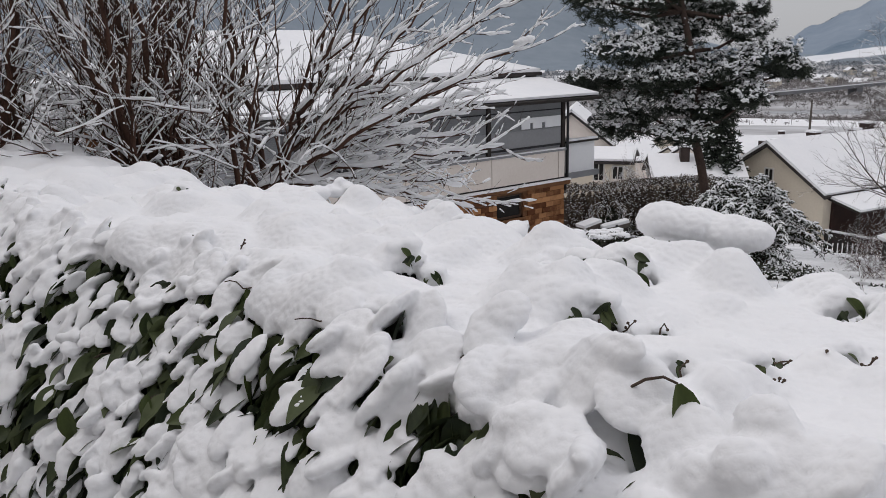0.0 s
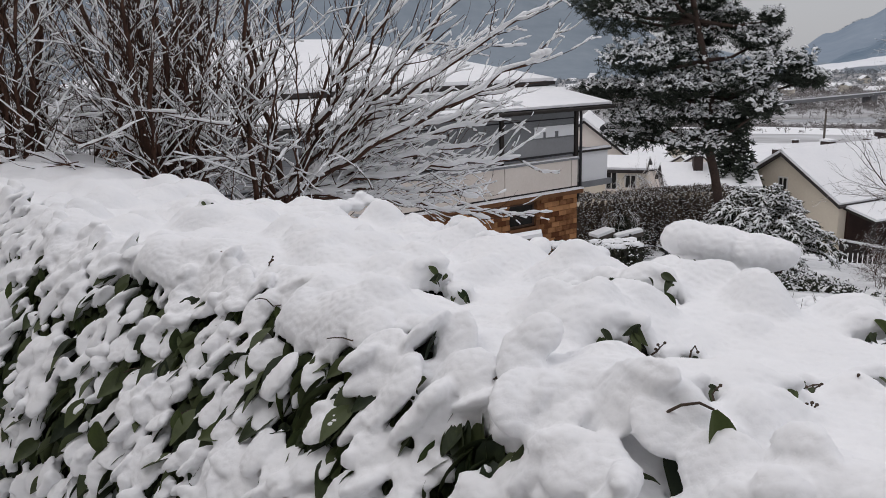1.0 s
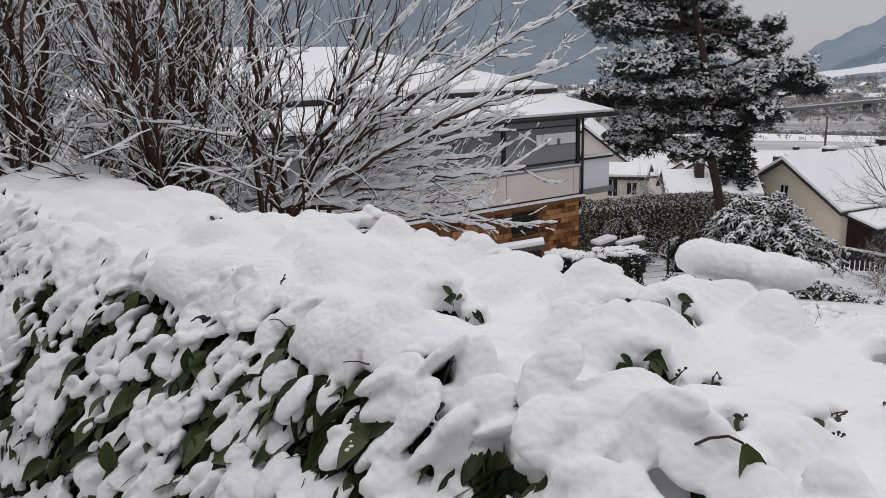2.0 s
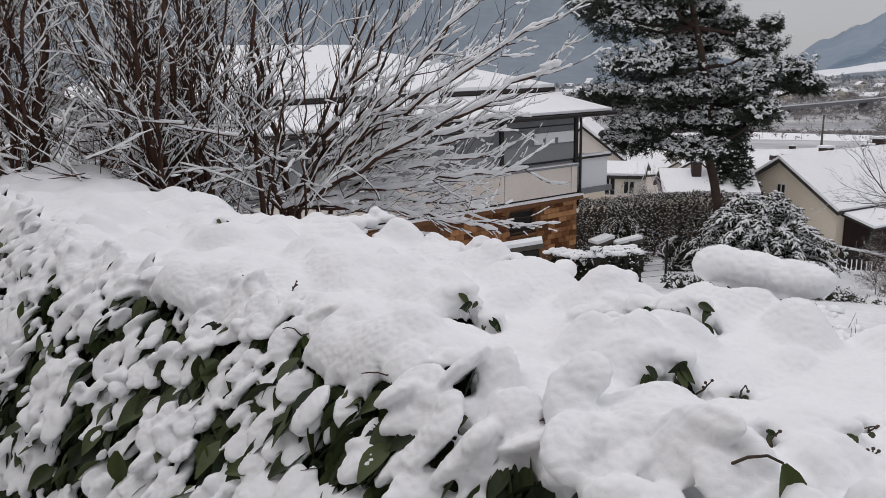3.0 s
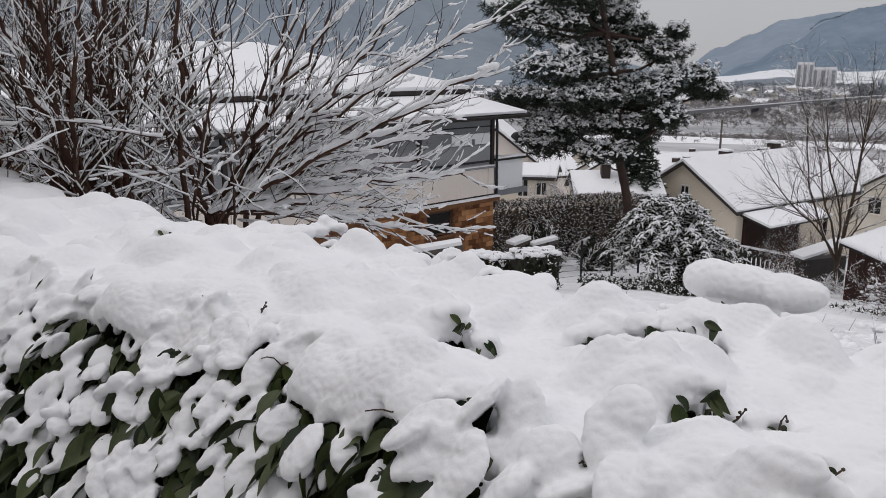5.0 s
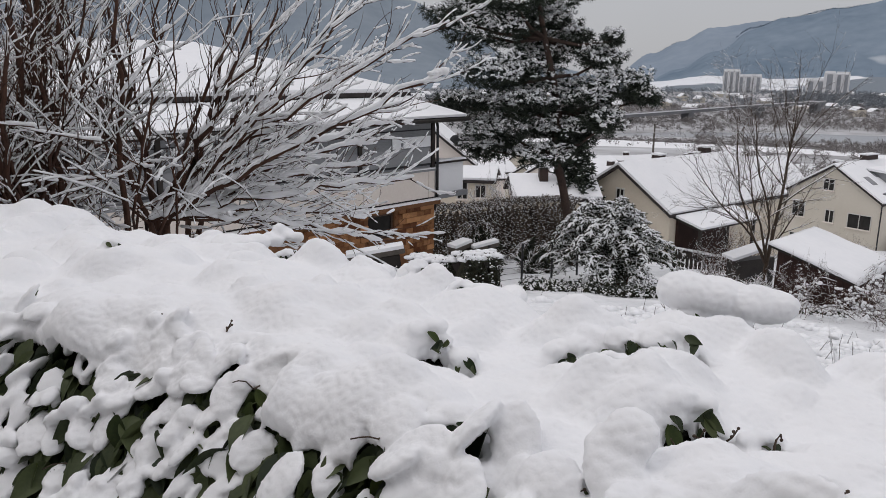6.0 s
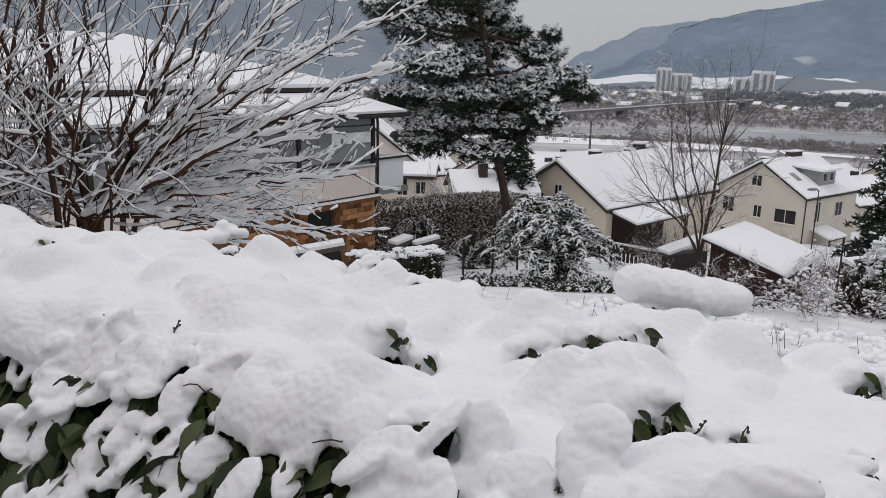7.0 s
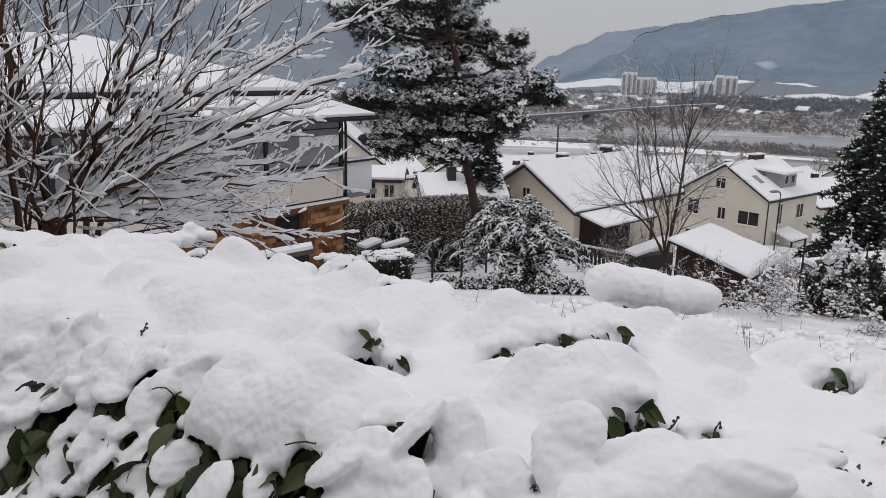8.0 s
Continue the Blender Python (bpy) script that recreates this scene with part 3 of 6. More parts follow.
    for i in range(5000):
        a = rn.uniform(-0.6, 8.8) if i % 2 else (rn.uniform(-0.5, 3.6) if i % 4 else rn.uniform(0.3, 2.4))
        z = rn.uniform(0.15, top(a) - 0.03) if i % 3 else rn.uniform(0.8, top(a) - 0.01)
        q = leaf_pose(hp(a, face(a, z) + rn.uniform(0.005, 0.07), z), outward + rn.uniform(-1.4, 1.4), rn.uniform(-1.6, -0.2), rn.uniform(-0.7, 0.7), rn.uniform(0.7, 1.2))
        g = shapes[i % 4]
        rest.add([q @ Vector(p) for p in g.v], g.f)
    tagged(part("foliage", rest, LEAF_DARK, hedge, "dark green shaded laurel leaves", True), kind="stuff")
    lip = Geo()
    for x, y, r in HOLLOWS:
        for k in range(6 if r > 0.027 else 3):
            q = leaf_pose((x + rn.uniform(-1.1, 1.1) * r, y + rn.uniform(0.15, 0.7) * r, snow_at(x, y + 1.5 * r) - rn.uniform(0.2, 0.8) * r), rn.uniform(1.7, 4.6), rn.uniform(-1.5, -0.2), rn.uniform(-1.2, 1.2), rn.uniform(0.6, 1.1) * (0.14 + 6 * r))
            g = shapes[k % 4]
            lip.add([q @ Vector(p) for p in g.v], g.f)
    tagged(part("foliage", lip, LEAF_DARK, hedge, "green laurel leaves showing in gaps of the snow", True), kind="stuff")

    # bare shoots, stalks and dried flower heads
    def shoot(pts, r, heads=0):
        g = Geo()
        tube(g, [Vector(p) - Vector(off) for p in pts], [r * (1 - 0.4 * i / (len(pts) - 1)) for i in range(len(pts))], 6)
        for k in range(heads):
            p = Vector(pts[-1 - k % 2]) - Vector(off)
            e = Vector((rn.uniform(-1, 1), rn.uniform(-0.6, 0.6), rn.uniform(-0.2, 0.9))).normalized() * rn.uniform(0.008, 0.022)
            tube(g, [p, p + e], [0.0018, 0.0014], 4)
            ell(g, p + e, (0.0035, 0.003, 0.0035))
        part("shoot", g, TWIG, hedge, "bare brown shoot poking out of the snow", True)

    # the stalk that arches over to the large leaf
    shoot([(0.325, 1.225, 1.115), (0.335, 1.218, 1.152), (0.350, 1.205, 1.168), (0.372, 1.192, 1.177), (0.389, 1.179, 1.172)], 0.0030)
    for x, y, L, lean, heads in ((0.460, 1.548, 0.075, 0.10, 1), (0.375, 1.605, 0.080, 0.55, 3), (0.345, 1.605, 0.085, 0.05, 3), (0.335, 1.612, 0.07, -0.4, 2), (0.101, 1.475, 0.085, -0.35, 1), (0.135, 1.47, 0.07, 1.15, 1), (0.30, 1.825, 0.07, 0.3, 2),
                                 (0.590, 1.375, 0.055, 0.4, 6), (0.650, 1.490, 0.07, 0.3, 4), (0.700, 1.460, 0.085, 0.35, 5), (0.800, 1.490, 0.06, 0.6, 4), (0.960, 1.780, 0.13, 1.2, 1), (-0.400, 3.770, 0.10, 0.3, 6), (0.020, 2.45, 0.05, 0.5, 4), (-0.03, 2.43, 0.05, -0.4, 4),
                                 (0.440, 1.365, 0.06, 0.2, 1), (-0.52, 2.27, 0.06, 0.2, 3), (-0.62, 2.37, 0.06, -0.6, 2)):
        z = snow_at(x, y + 0.02) - 0.055
        d = Vector((math.sin(lean), -0.15, math.cos(lean)))
        shoot([Vector((x, y, z)) + d * L * t + Vector((0.004 * math.sin(9 * t + x * 50), 0, -0.2 * L * t * t * abs(lean))) for t in (-0.3, 0.15, 0.4, 0.65, 0.85, 1.0)], 0.0027, heads)
    for x, y, z, dx, dz in ((-0.200, 1.695, 1.096, -0.05, 0.010), (-0.43, 1.97, 1.088, -0.04, 0.022), (-0.92, 2.18, 0.835, 0.07, 0.015), (-0.66, 1.90, 0.84, 0.05, -0.03), (-0.26, 1.70, 0.985, 0.05, -0.02)):
        shoot([(x + 0.01, y + 0.04, z - 0.01), (x, y, z), (x + dx * 0.35, y - 0.006, z + dz * 0.9), (x + dx * 0.7, y - 0.010, z + dz * 1.1), (x + dx, y - 0.012, z + dz)], 0.0019)


build_hedge()


# ---- branches, bare shrubs and trees ----
def grow(out, rn, p, d, length, r, lev, kids, bend, wob=0.16, steps=7):
    p, d = np.array(p, float), np.array(d, float)
    d /= np.linalg.norm(d)
    pts, dirs = [p.copy()], [d.copy()]
    for i in range(steps):
        d = d + np.array([rn.uniform(-wob, wob), rn.uniform(-wob, wob), rn.uniform(-wob, wob)]) + np.array(bend) / steps
        d /= np.linalg.norm(d)
        p = p + d * length / steps
        pts.append(p.copy())
        dirs.append(d.copy())
    rad = [r * (1 - 0.72 * i / steps) for i in range(steps + 1)]
    out.append((pts, rad, lev))
    if lev < len(kids):
        for k in range(kids[lev]):
            t = rn.uniform(0.22, 0.98)
            i = min(steps - 1, int(t * steps))
            f = t * steps - i
            q = pts[i] * (1 - f) + pts[i + 1] * f
            side = np.array([rn.gauss(0, 1), rn.gauss(0, 1), rn.gauss(0, 1)])
            e = dirs[i] + side / np.linalg.norm(side) * rn.uniform(0.5, 0.95)
            grow(out, rn, q, e, length * rn.uniform(0.28, 0.5), max(rad[i] * 0.5, 0.0022), lev + 1, kids, (bend[0] * 0.5, bend[1] * 0.5, bend[2] * 0.5), wob * 1.2, max(4, steps - 2))


def snow_on(g, rn, branch, thick, keep=0.85, steep=0.8, sides=5, lumps=1):
    """Cushions of snow lying along a branch, broken where it rises too steeply."""
    pts, rad, lev = branch
    run = []

    def flush():
        if len(run) >= 2:
            q = [p + np.array([0, 0, rr * 0.9 + t * 0.7]) for p, rr, t in run]
            w = [rr * 0.45 + t * rn.uniform(0.3, 1.25) for p, rr, t in run]
            if lumps > 1:
                e0, e1 = q[0] - q[1], q[-1] - q[-2]
                q = [q[0] + e0 * 0.25] + q + [q[-1] + e1 * 0.25]
                w = [w[0] * 0.4] + w + [w[-1] * 0.4]
            else:
                w[0] *= 0.45
                w[-1] *= 0.55
            tube(g, q, w, sides)
        run.clear()

    for i in range(len(pts) - 1):
        d = pts[i + 1] - pts[i]
        up = abs(d[2]) / (np.linalg.norm(d) + 1e-9)
        if up < steep and rn.random() < keep:
            t = thick * (0.45 + 1.0 * (1 - up))
            if not run:
                run.append((pts[i], rad[i], t))
            for k in range(1, lumps + 1):
                f = k / lumps
                run.append((pts[i] * (1 - f) + pts[i + 1] * f, rad[i] * (1 - f) + rad[i + 1] * f, t))
        else:
            flush()
    flush()


def shrub_parts(ob, rn, branches, thick, bark, keep=0.85, steep=0.8, sides=5, names=("stem", "branchwork"), lumps=1):
    a, b, sn_g = Geo(), Geo(), Geo()
    for br in branches:
        if br[2] == 0 and lumps > 1:
            g1 = Geo()
            tube(g1, br[0], br[1], 6)
            part("stem", g1, bark, ob, "", True)
        else:
            tube(a if br[2] == 0 else b, br[0], br[1], 6 if br[2] == 0 else 4)
        if lumps > 1 and br[2] and rn.random() < 0.15:
            continue
        snow_on(sn_g, rn, br, thick * ((1.5, 0.78, 0.5, 0.45) if lumps > 1 else (1.25, 0.8, 0.5, 0.45))[br[2]], keep * ((1.0, 0.92, 0.8, 0.7) if lumps > 1 else (1.0, 0.9, 0.7, 0.6))[br[2]], steep, sides, lumps)
    if a.v:
        tagged(part(names[0], a, bark, ob, "", True), kind="stuff")
    tagged(part(names[1], b, bark, ob, "", True), kind="stuff")
    tagged(part("snow", sn_g, SNOW, ob, "fresh snow lying along the branches", True), kind="stuff")


def limb(out, rn, a, tip, arch, r, spurs, spur_len, steps=12):
    """A bowed branch from a to tip, set with short side twigs."""
    a, tip = np.array(a, float), np.array(tip, float)
    c = (a + tip) / 2 + np.array([0, 0, arch])
    pts = []
    for k in range(steps + 1):
        t = k / steps
        w = 0.022 * math.sin(t * 3.14) * np.linalg.norm(tip - a)
        pts.append(a * (1 - t) ** 2 + c * 2 * t * (1 - t) + tip * t * t + np.array([rn.uniform(-w, w), rn.uniform(-w, w), rn.uniform(-w, w)]))
    rad = [r * (1 - 0.75 * k / steps) + 0.002 for k in range(steps + 1)]
    out.append((pts, rad, 0))
    along = (tip - a) / np.linalg.norm(tip - a)
    for k in range(spurs):
        t = rn.uniform(0.1, 1.0)
        i = min(steps - 1, int(t * steps))
        f = t * steps - i
        p = pts[i] * (1 - f) + pts[i + 1] * f
        side = np.array([rn.gauss(0, 1), rn.gauss(0, 1), rn.gauss(0.25, 1)])
        d = along * rn.uniform(0.7, 1.2) + side / np.linalg.norm(side) * 0.55
        grow(out, rn, p, d, spur_len * rn.uniform(0.4, 1.5), rn.uniform(0.0032, 0.0056), 1, (0, 2), (0, 0, rn.uniform(-0.2, 0.9)), 0.19, 6)


def big_shrub(base, stems, seed, label, spread, tips=(), thicket=120, spurs=22, snow=0.0108):
    rn = random.Random(seed)
    gz = ground_z(base[0], base[1]) - 0.05
    ob = thing("bare_shrub", pose(base[0], base[1], gz), label, "shrub", "bare shrubs behind the hedge")
    z0 = base[2] - gz
    out = []
    for i in range(stems):
        lean = spread[0] + (spread[1] - spread[0]) * (i + rn.uniform(0.0, 1.0)) / stems
        off = rn.uniform(-0.42, 0.42)
        start = np.array((off * 0.5 + 0.12 * math.sin(lean), rn.uniform(-0.4, 0.4), z0 + rn.uniform(-0.3, 0.0)))
        L = rn.uniform(1.5, 2.3)
        tip = start + np.array((math.sin(lean) * L + off * 0.4, rn.uniform(-0.5, 0.5), math.cos(lean) * L))
        r = rn.choice((0.009, 0.012, 0.016, 0.022, 0.030))
        if r > 0.02:
            tip[0] = start[0] + (tip[0] - start[0]) * 0.55
        out.append(([np.array((start[0] * 0.5, start[1] * 0.5, 0.0)), np.array((start[0] * 0.75, start[1] * 0.75, z0 * 0.5)), start], [r * 1.3, r * 1.15, r], 1))
        limb(out, rn, start, tip, 0.10 * abs(math.sin(lean)) - 0.05, r, spurs, 0.55)
    for tip, arch, r in tips:
        start = np.array((rn.uniform(-0.05, 0.2), rn.uniform(-0.15, 0.15), z0 - rn.uniform(0.0, 0.12)))
        limb(out, rn, start, np.array(tip) - np.array((base[0], base[1], gz)), arch, r, 17, 0.42)
    if tips:
        g = Geo()
        for k in range(4):
            ell(g, np.array(tips[0][0]) - np.array((base[0], base[1], gz)) + np.array((-0.02 - 0.028 * k, 0.0, 0.012 - 0.006 * k)), (0.042, 0.028, 0.030 - 0.004 * k), None, 2)
        part("snow_clump", g, SNOW, ob, "lump of snow on a branch tip", True)
    for i in range(thicket):
        p = (rn.uniform(-0.75, 0.75), rn.uniform(-0.6, 0.6), z0 + rn.uniform(-0.35, 0.55))
        grow(out, rn, p, (rn.uniform(-1, 1), rn.uniform(-0.6, 0.6), rn.uniform(-0.2, 0.9)), rn.uniform(0.25, 0.6), rn.uniform(0.003, 0.006), 1, (0, 2), (0, 0, 0.1), 0.2, 5)
    shrub_parts(ob, rn, out, snow, BARK, 0.95, 0.86, 5, ("stem", "branchwork"), 2)


def build_shrubs():
    tips = [((0.72, 6.12, 1.70), 0.10, 0.020), ((0.55, 6.28, 1.98), 0.10, 0.017), ((0.16, 6.30, 2.22), 0.06, 0.016), ((-0.16, 6.45, 2.45), 0.05, 0.018), ((0.05, 6.90, 2.18), 0.10, 0.014), ((0.42, 6.50, 1.45), 0.16, 0.016),
            ((0.26, 6.76, 1.13), 0.2, 0.015), ((0.24, 6.86, 0.95), 0.16, 0.014), ((-0.02, 7.10, 0.88), 0.2, 0.014), ((0.52, 6.48, 0.88), 0.05, 0.010), ((-0.10, 7.0, 0.74), 0.12, 0.012), ((-0.2, 6.90, 0.63), 0.12, 0.012),
            ((0.18, 6.98, 0.47), 0.16, 0.012), ((0.27, 6.55, 0.36), 0.14, 0.011), ((-0.28, 6.8, 0.43), 0.1, 0.010), ((-0.55, 6.6, 2.5), 0.03, 0.018), ((0.40, 6.95, 1.28), 0.2, 0.013), ((-0.36, 7.25, 1.22), 0.16, 0.012),
            ((0.0, 6.2, 1.45), 0.12, 0.011), ((0.1, 6.6, 1.75), 0.12, 0.012), ((-0.3, 6.2, 1.9), 0.08, 0.012), ((-0.1, 7.3, 1.5), 0.14, 0.012), ((0.3, 7.2, 1.9), 0.12, 0.012)]
    big_shrub((-1.38, 6.4, 0.72), 15, 3, "leafless multi-stemmed shrub with thick snow along every arching branch", (-0.75, 0.75), tips, 75, 12, 0.0130)
    big_shrub((-2.15, 6.0, 0.86), 22, 5, "leafless shrub with reddish-brown upright stems dusted with snow", (-0.65, 0.5))
    big_shrub((-3.05, 5.7, 0.95), 24, 8, "leafless shrub with dense upright stems and snowy forks", (-0.85, 0.5))
    big_shrub((-2.6, 7.2, 0.7), 20, 13, "leafless shrub with dense upright stems and snowy forks", (-0.6, 0.6))
    big_shrub((-4.3, 6.3, 0.9), 18, 21, "leafless shrub with dense upright stems and snowy forks", (-0.6, 0.6))


build_shrubs()


# ---- conifers ----
NPR = np.random.RandomState(19)


def tuft(g, rn, c, r, blades=14, width=0.16):
    d = NPR.normal(size=(blades, 3)) * np.array([1, 1, 0.75]) + np.array([0, 0, 0.25])
    d /= np.linalg.norm(d, axis=1)[:, None] + 1e-6
    s = cross3(d, NPR.normal(size=(blades, 3)))
    s *= r * width / (np.linalg.norm(s, axis=1)[:, None] + 1e-6)
    c0 = np.array(c)[None, :]
    v = np.stack([c0 + s * 0.7, c0 - s * 0.7, c0 + d * r - s * 0.35, c0 + d * r * 1.06 + s * 0.35], 1).reshape(-1, 3)
    o = len(g.v)
    g.v.extend(v.tolist())
    g.f.extend([(o + 4 * k, o + 4 * k + 1, o + 4 * k + 2, o + 4 * k + 3) for k in range(blades)])


def cap(g, rn, c, r, flat=0.45):
    rot = Matrix.Rotation(rn.uniform(0, 3), 3, "Z") @ Matrix.Rotation(rn.uniform(-0.45, 0.45), 3, "X")
    ell(g, c, (r * rn.uniform(0.8, 1.5), r * rn.uniform(0.5, 0.9), r * flat), rot, 1)


def big_pine():
    rn = random.Random(17)
    x, y = 9.4, 29.0
    z = -5.75
    ob = thing("pine_tree", pose(x, y, z, 0, 0, -17), "tall old pine with a leaning trunk and snow-flecked dark crown", "tree")
    tr = Geo()
    way = [(0.70, 0, -0.4), (0.45, 0, 1.3), (0.12, 0, 3.0), (-0.25, 0, 4.4), (-0.2, 0, 5.8), (-0.45, 0, 7.2), (-0.8, 0, 8.6), (-1.2, 0, 10.4), (-1.4, 0, 12.2)]
    tube(tr, way, [0.22, 0.18, 0.165, 0.16, 0.15, 0.13, 0.11, 0.08, 0.05], 10)
    part("trunk", tr, PINEBARK, ob, "rough brown bark", True)
    clumps = [(-3.0, 8.9, 1.9, 0.75), (-4.2, 9.4, 0.9, 0.45), (-2.6, 7.3, 1.6, 0.6), (-3.8, 6.2, 1.1, 0.42), (-2.2, 5.3, 1.7, 0.75), (-2.9, 4.5, 1.2, 0.5), (-0.3, 6.5, 1.5, 0.85), (0.3, 5.2, 1.4, 0.6), (-0.6, 4.3, 1.2, 0.4),
              (2.0, 6.9, 1.3, 0.55), (1.3, 7.9, 0.9, 0.5), (2.9, 6.5, 0.75, 0.35), (-1.0, 9.3, 1.4, 0.7), (-1.2, 11.4, 1.8, 0.8), (-2.7, 10.9, 1.2, 0.6), (1.5, 5.6, 0.8, 0.5), (0.2, 10.3, 0.8, 0.5), (1.7, 8.6, 0.4, 0.3), (-3.3, 10.0, 1.0, 0.4),
              (-1.5, 6.2, 1.2, 0.6), (0.8, 6.3, 1.0, 0.7), (-0.9, 8.1, 1.3, 0.7), (-1.6, 7.2, 1.0, 0.6), (0.3, 8.6, 0.8, 0.5), (-1.9, 9.9, 1.3, 0.6)]
    lim, ned, sno = Geo(), Geo(), Geo()
    for cx, cz, rx, rz in clumps:
        bare = abs(cx + 0.5) < 1.2 and 6.8 < cz < 10
        cy = rn.uniform(0.8, 1.3) if bare else rn.uniform(-0.9, 0.9)
        # limb from the trunk into the clump
        k = min(range(len(way)), key=lambda i: abs(way[i][2] - (cz - 0.5)))
        a, b = np.array(way[k]), np.array((cx, cy, cz - rz * 0.3))
        tube(lim, [a, a * 0.5 + b * 0.5 + np.array([0, 0, -0.2]), b], [0.09, 0.06, 0.03], 6)
        n = int(250 * rx)
        for i in range(n):
            d = np.array([rn.gauss(0, 1), rn.gauss(0, 1), rn.gauss(0, 1)])
            d /= np.linalg.norm(d)
            rr = rn.uniform(0.55, 1.08)
            wob = 1 + 0.6 * noise.noise((cx + d[0] * 2.2, cy + d[1] * 2.2, cz + d[2] * 2.2))
            c = np.array([cx, cy, cz]) + d * np.array([rx, 0.8 if bare else 1.25, rz]) * rr * wob
            tuft(ned, rn, c, rn.uniform(0.12, 0.22), 22, 0.075)
            lit = d[2] + 0.95 * noise.noise((c[0] * 0.7, c[1] * 0.7, c[2] * 0.9 + 7))
            if lit - 0.45 * d[1] > 0.02 + 0.3 * (cz > 8.5) + 0.3 * (abs(cx + 0.6) > 1.9) and rr > 0.6:
                for k in range(4):
                    r = rn.uniform(0.03, 0.085)
                    tilt = Matrix.Rotation(rn.uniform(0, 6.28), 3, "Z") @ Matrix.Rotation(rn.uniform(-0.9, 0.3), 3, "Y")
                    ell(sno, c + np.array([rn.uniform(-0.14, 0.14), rn.uniform(-0.26, 0.0), rn.uniform(0.0, 0.12)]), (r * rn.uniform(1.0, 1.8), r * rn.uniform(0.45, 0.8), r * rn.uniform(0.3, 0.55)), tilt, 1)
    part("limb", lim, PINEBARK, ob, "", True)
    part("crown", ned, NEEDLE, ob, "dark green needles in ragged clumps")
    part("snow", sno, SNOW_FAR, ob, "small cushions of snow on the needles", True)


big_pine()


def spruce(x, y, z, h, r, seed, label, lower=0.1):
    rn = random.Random(seed)
    ob = thing("spruce_tree", pose(x, y, z, 0, 0, rn.uniform(0, 360)), label, "tree", "snowy spruces")
    tr, ned, sno = Geo(), Geo(), Geo()
    tube(tr, [(0, 0, -0.3), (0, 0, h * 0.5), (0, 0, h)], [h * 0.018, h * 0.012, 0.02], 8)
    t = lower
    while t < 1:
        rr = r * (1 - t) ** 0.8 * rn.uniform(0.8, 1.1) + 0.1
        n = max(6, int(rr * 7))
        a0 = rn.uniform(0, 6)
        for k in range(n):
            a = a0 + 6.283 * k / n + rn.uniform(-0.2, 0.2)
            L = rr * rn.uniform(0.75, 1.1)
            m = max(3, int(L / 0.28))
            for i in range(m):
                f = (i + 1) / m
                c = np.array([math.cos(a) * L * f, math.sin(a) * L * f, h * t - 0.35 * L * f * f + 0.1 * L * f + rn.uniform(-0.08, 0.08)])
                for s in range(2):
                    q = c + np.array([rn.uniform(-0.2, 0.2) * (1.2 - f), rn.uniform(-0.2, 0.2) * (1.2 - f), rn.uniform(-0.1, 0.02)])
                    tuft(ned, rn, q, rn.uniform(0.2, 0.36), 11, 0.18)
                for k in range(2):
                    if rn.random() < 0.6:
                        cap(sno, rn, c + np.array([rn.uniform(-0.15, 0.15), rn.uniform(-0.15, 0.15), 0.12]), rn.uniform(0.05, 0.13), 0.45)
        t += rn.uniform(0.032, 0.045) * (10 / h) ** 0.5
    part("trunk", tr, PINEBARK, ob, "", True)
    part("crown", ned, NEEDLE, ob, "dark green drooping boughs")
    part("snow", sno, SNOW_FAR, ob, "snow lying on the boughs", True)


spruce(32.6, 30.8, -8.7, 13.5, 4.6, 31, "large dark spruce with snow along its boughs", 0.05)
spruce(15.4, 44.0, -8.9, 8.2, 2.4, 33, "slender spruce behind the pine, lightly snowed")


# ---- garden bushes ----
def snowy_bush(x, y, z, w, h, seed, label, count=70, thick=0.03, leafy=True, name="snowy_bush", bark=BARK, kids=(6, 2), wob=0.16, caps=0.0, keep=0.82, capr=0.065):
    rn = random.Random(seed)
    ob = thing(name, pose(x, y, z), label, "bush", "bushes in the gardens")
    out = []
    for i in range(count):
        a = rn.uniform(0, 6.283)
        lean = rn.uniform(0.05, 1.15)
        d = (math.sin(lean) * math.cos(a), math.sin(lean) * math.sin(a), math.cos(lean))
        grow(out, rn, (rn.uniform(-w, w) * 0.22, rn.uniform(-w, w) * 0.22, rn.uniform(0, h * 0.25)), d, h * rn.uniform(0.6, 1.0), rn.uniform(0.0035, 0.0075) * max(1.2, h), 0, kids, (0.5 * math.cos(a), 0.5 * math.sin(a), -0.9 * lean), wob, 6)
    for br in out:
        loose = rn.uniform(0.6, 1.22)
        for p in br[0]:
            p[2] = max(p[2], 0.05)
            lim_r = w * 0.56 * loose * math.sqrt(max(0.04, 1 - (p[2] / (1.02 * h)) ** 2))
            k = lim_r / max(lim_r, math.hypot(p[0], p[1]))
            p[0] *= k
            p[1] *= k
    shrub_parts(ob, rn, out, thick, bark, keep, 0.97, 4)
    if caps:
        g = Geo()
        for br in out:
            for p in br[0][1:]:
                if rn.random() < caps:
                    cap(g, rn, (p[0], p[1], p[2] + 0.03), rn.uniform(0.3, 1.0) * capr, 0.6)
        tagged(part("snow_cushion", g, SNOW_FAR, ob, "clumps of snow on the fronds", True), kind="stuff")
    if leafy:
        g = Geo()
        for br in out[::4]:
            for p in br[0][1:]:
                tuft(g, rn, (p[0] * 0.7, p[1] * 0.7, p[2] * 0.8 - 0.05), rn.uniform(0.08, 0.18), 5, 0.25)
        part("foliage", g, EVERGREEN, ob, "small dark evergreen leaves")


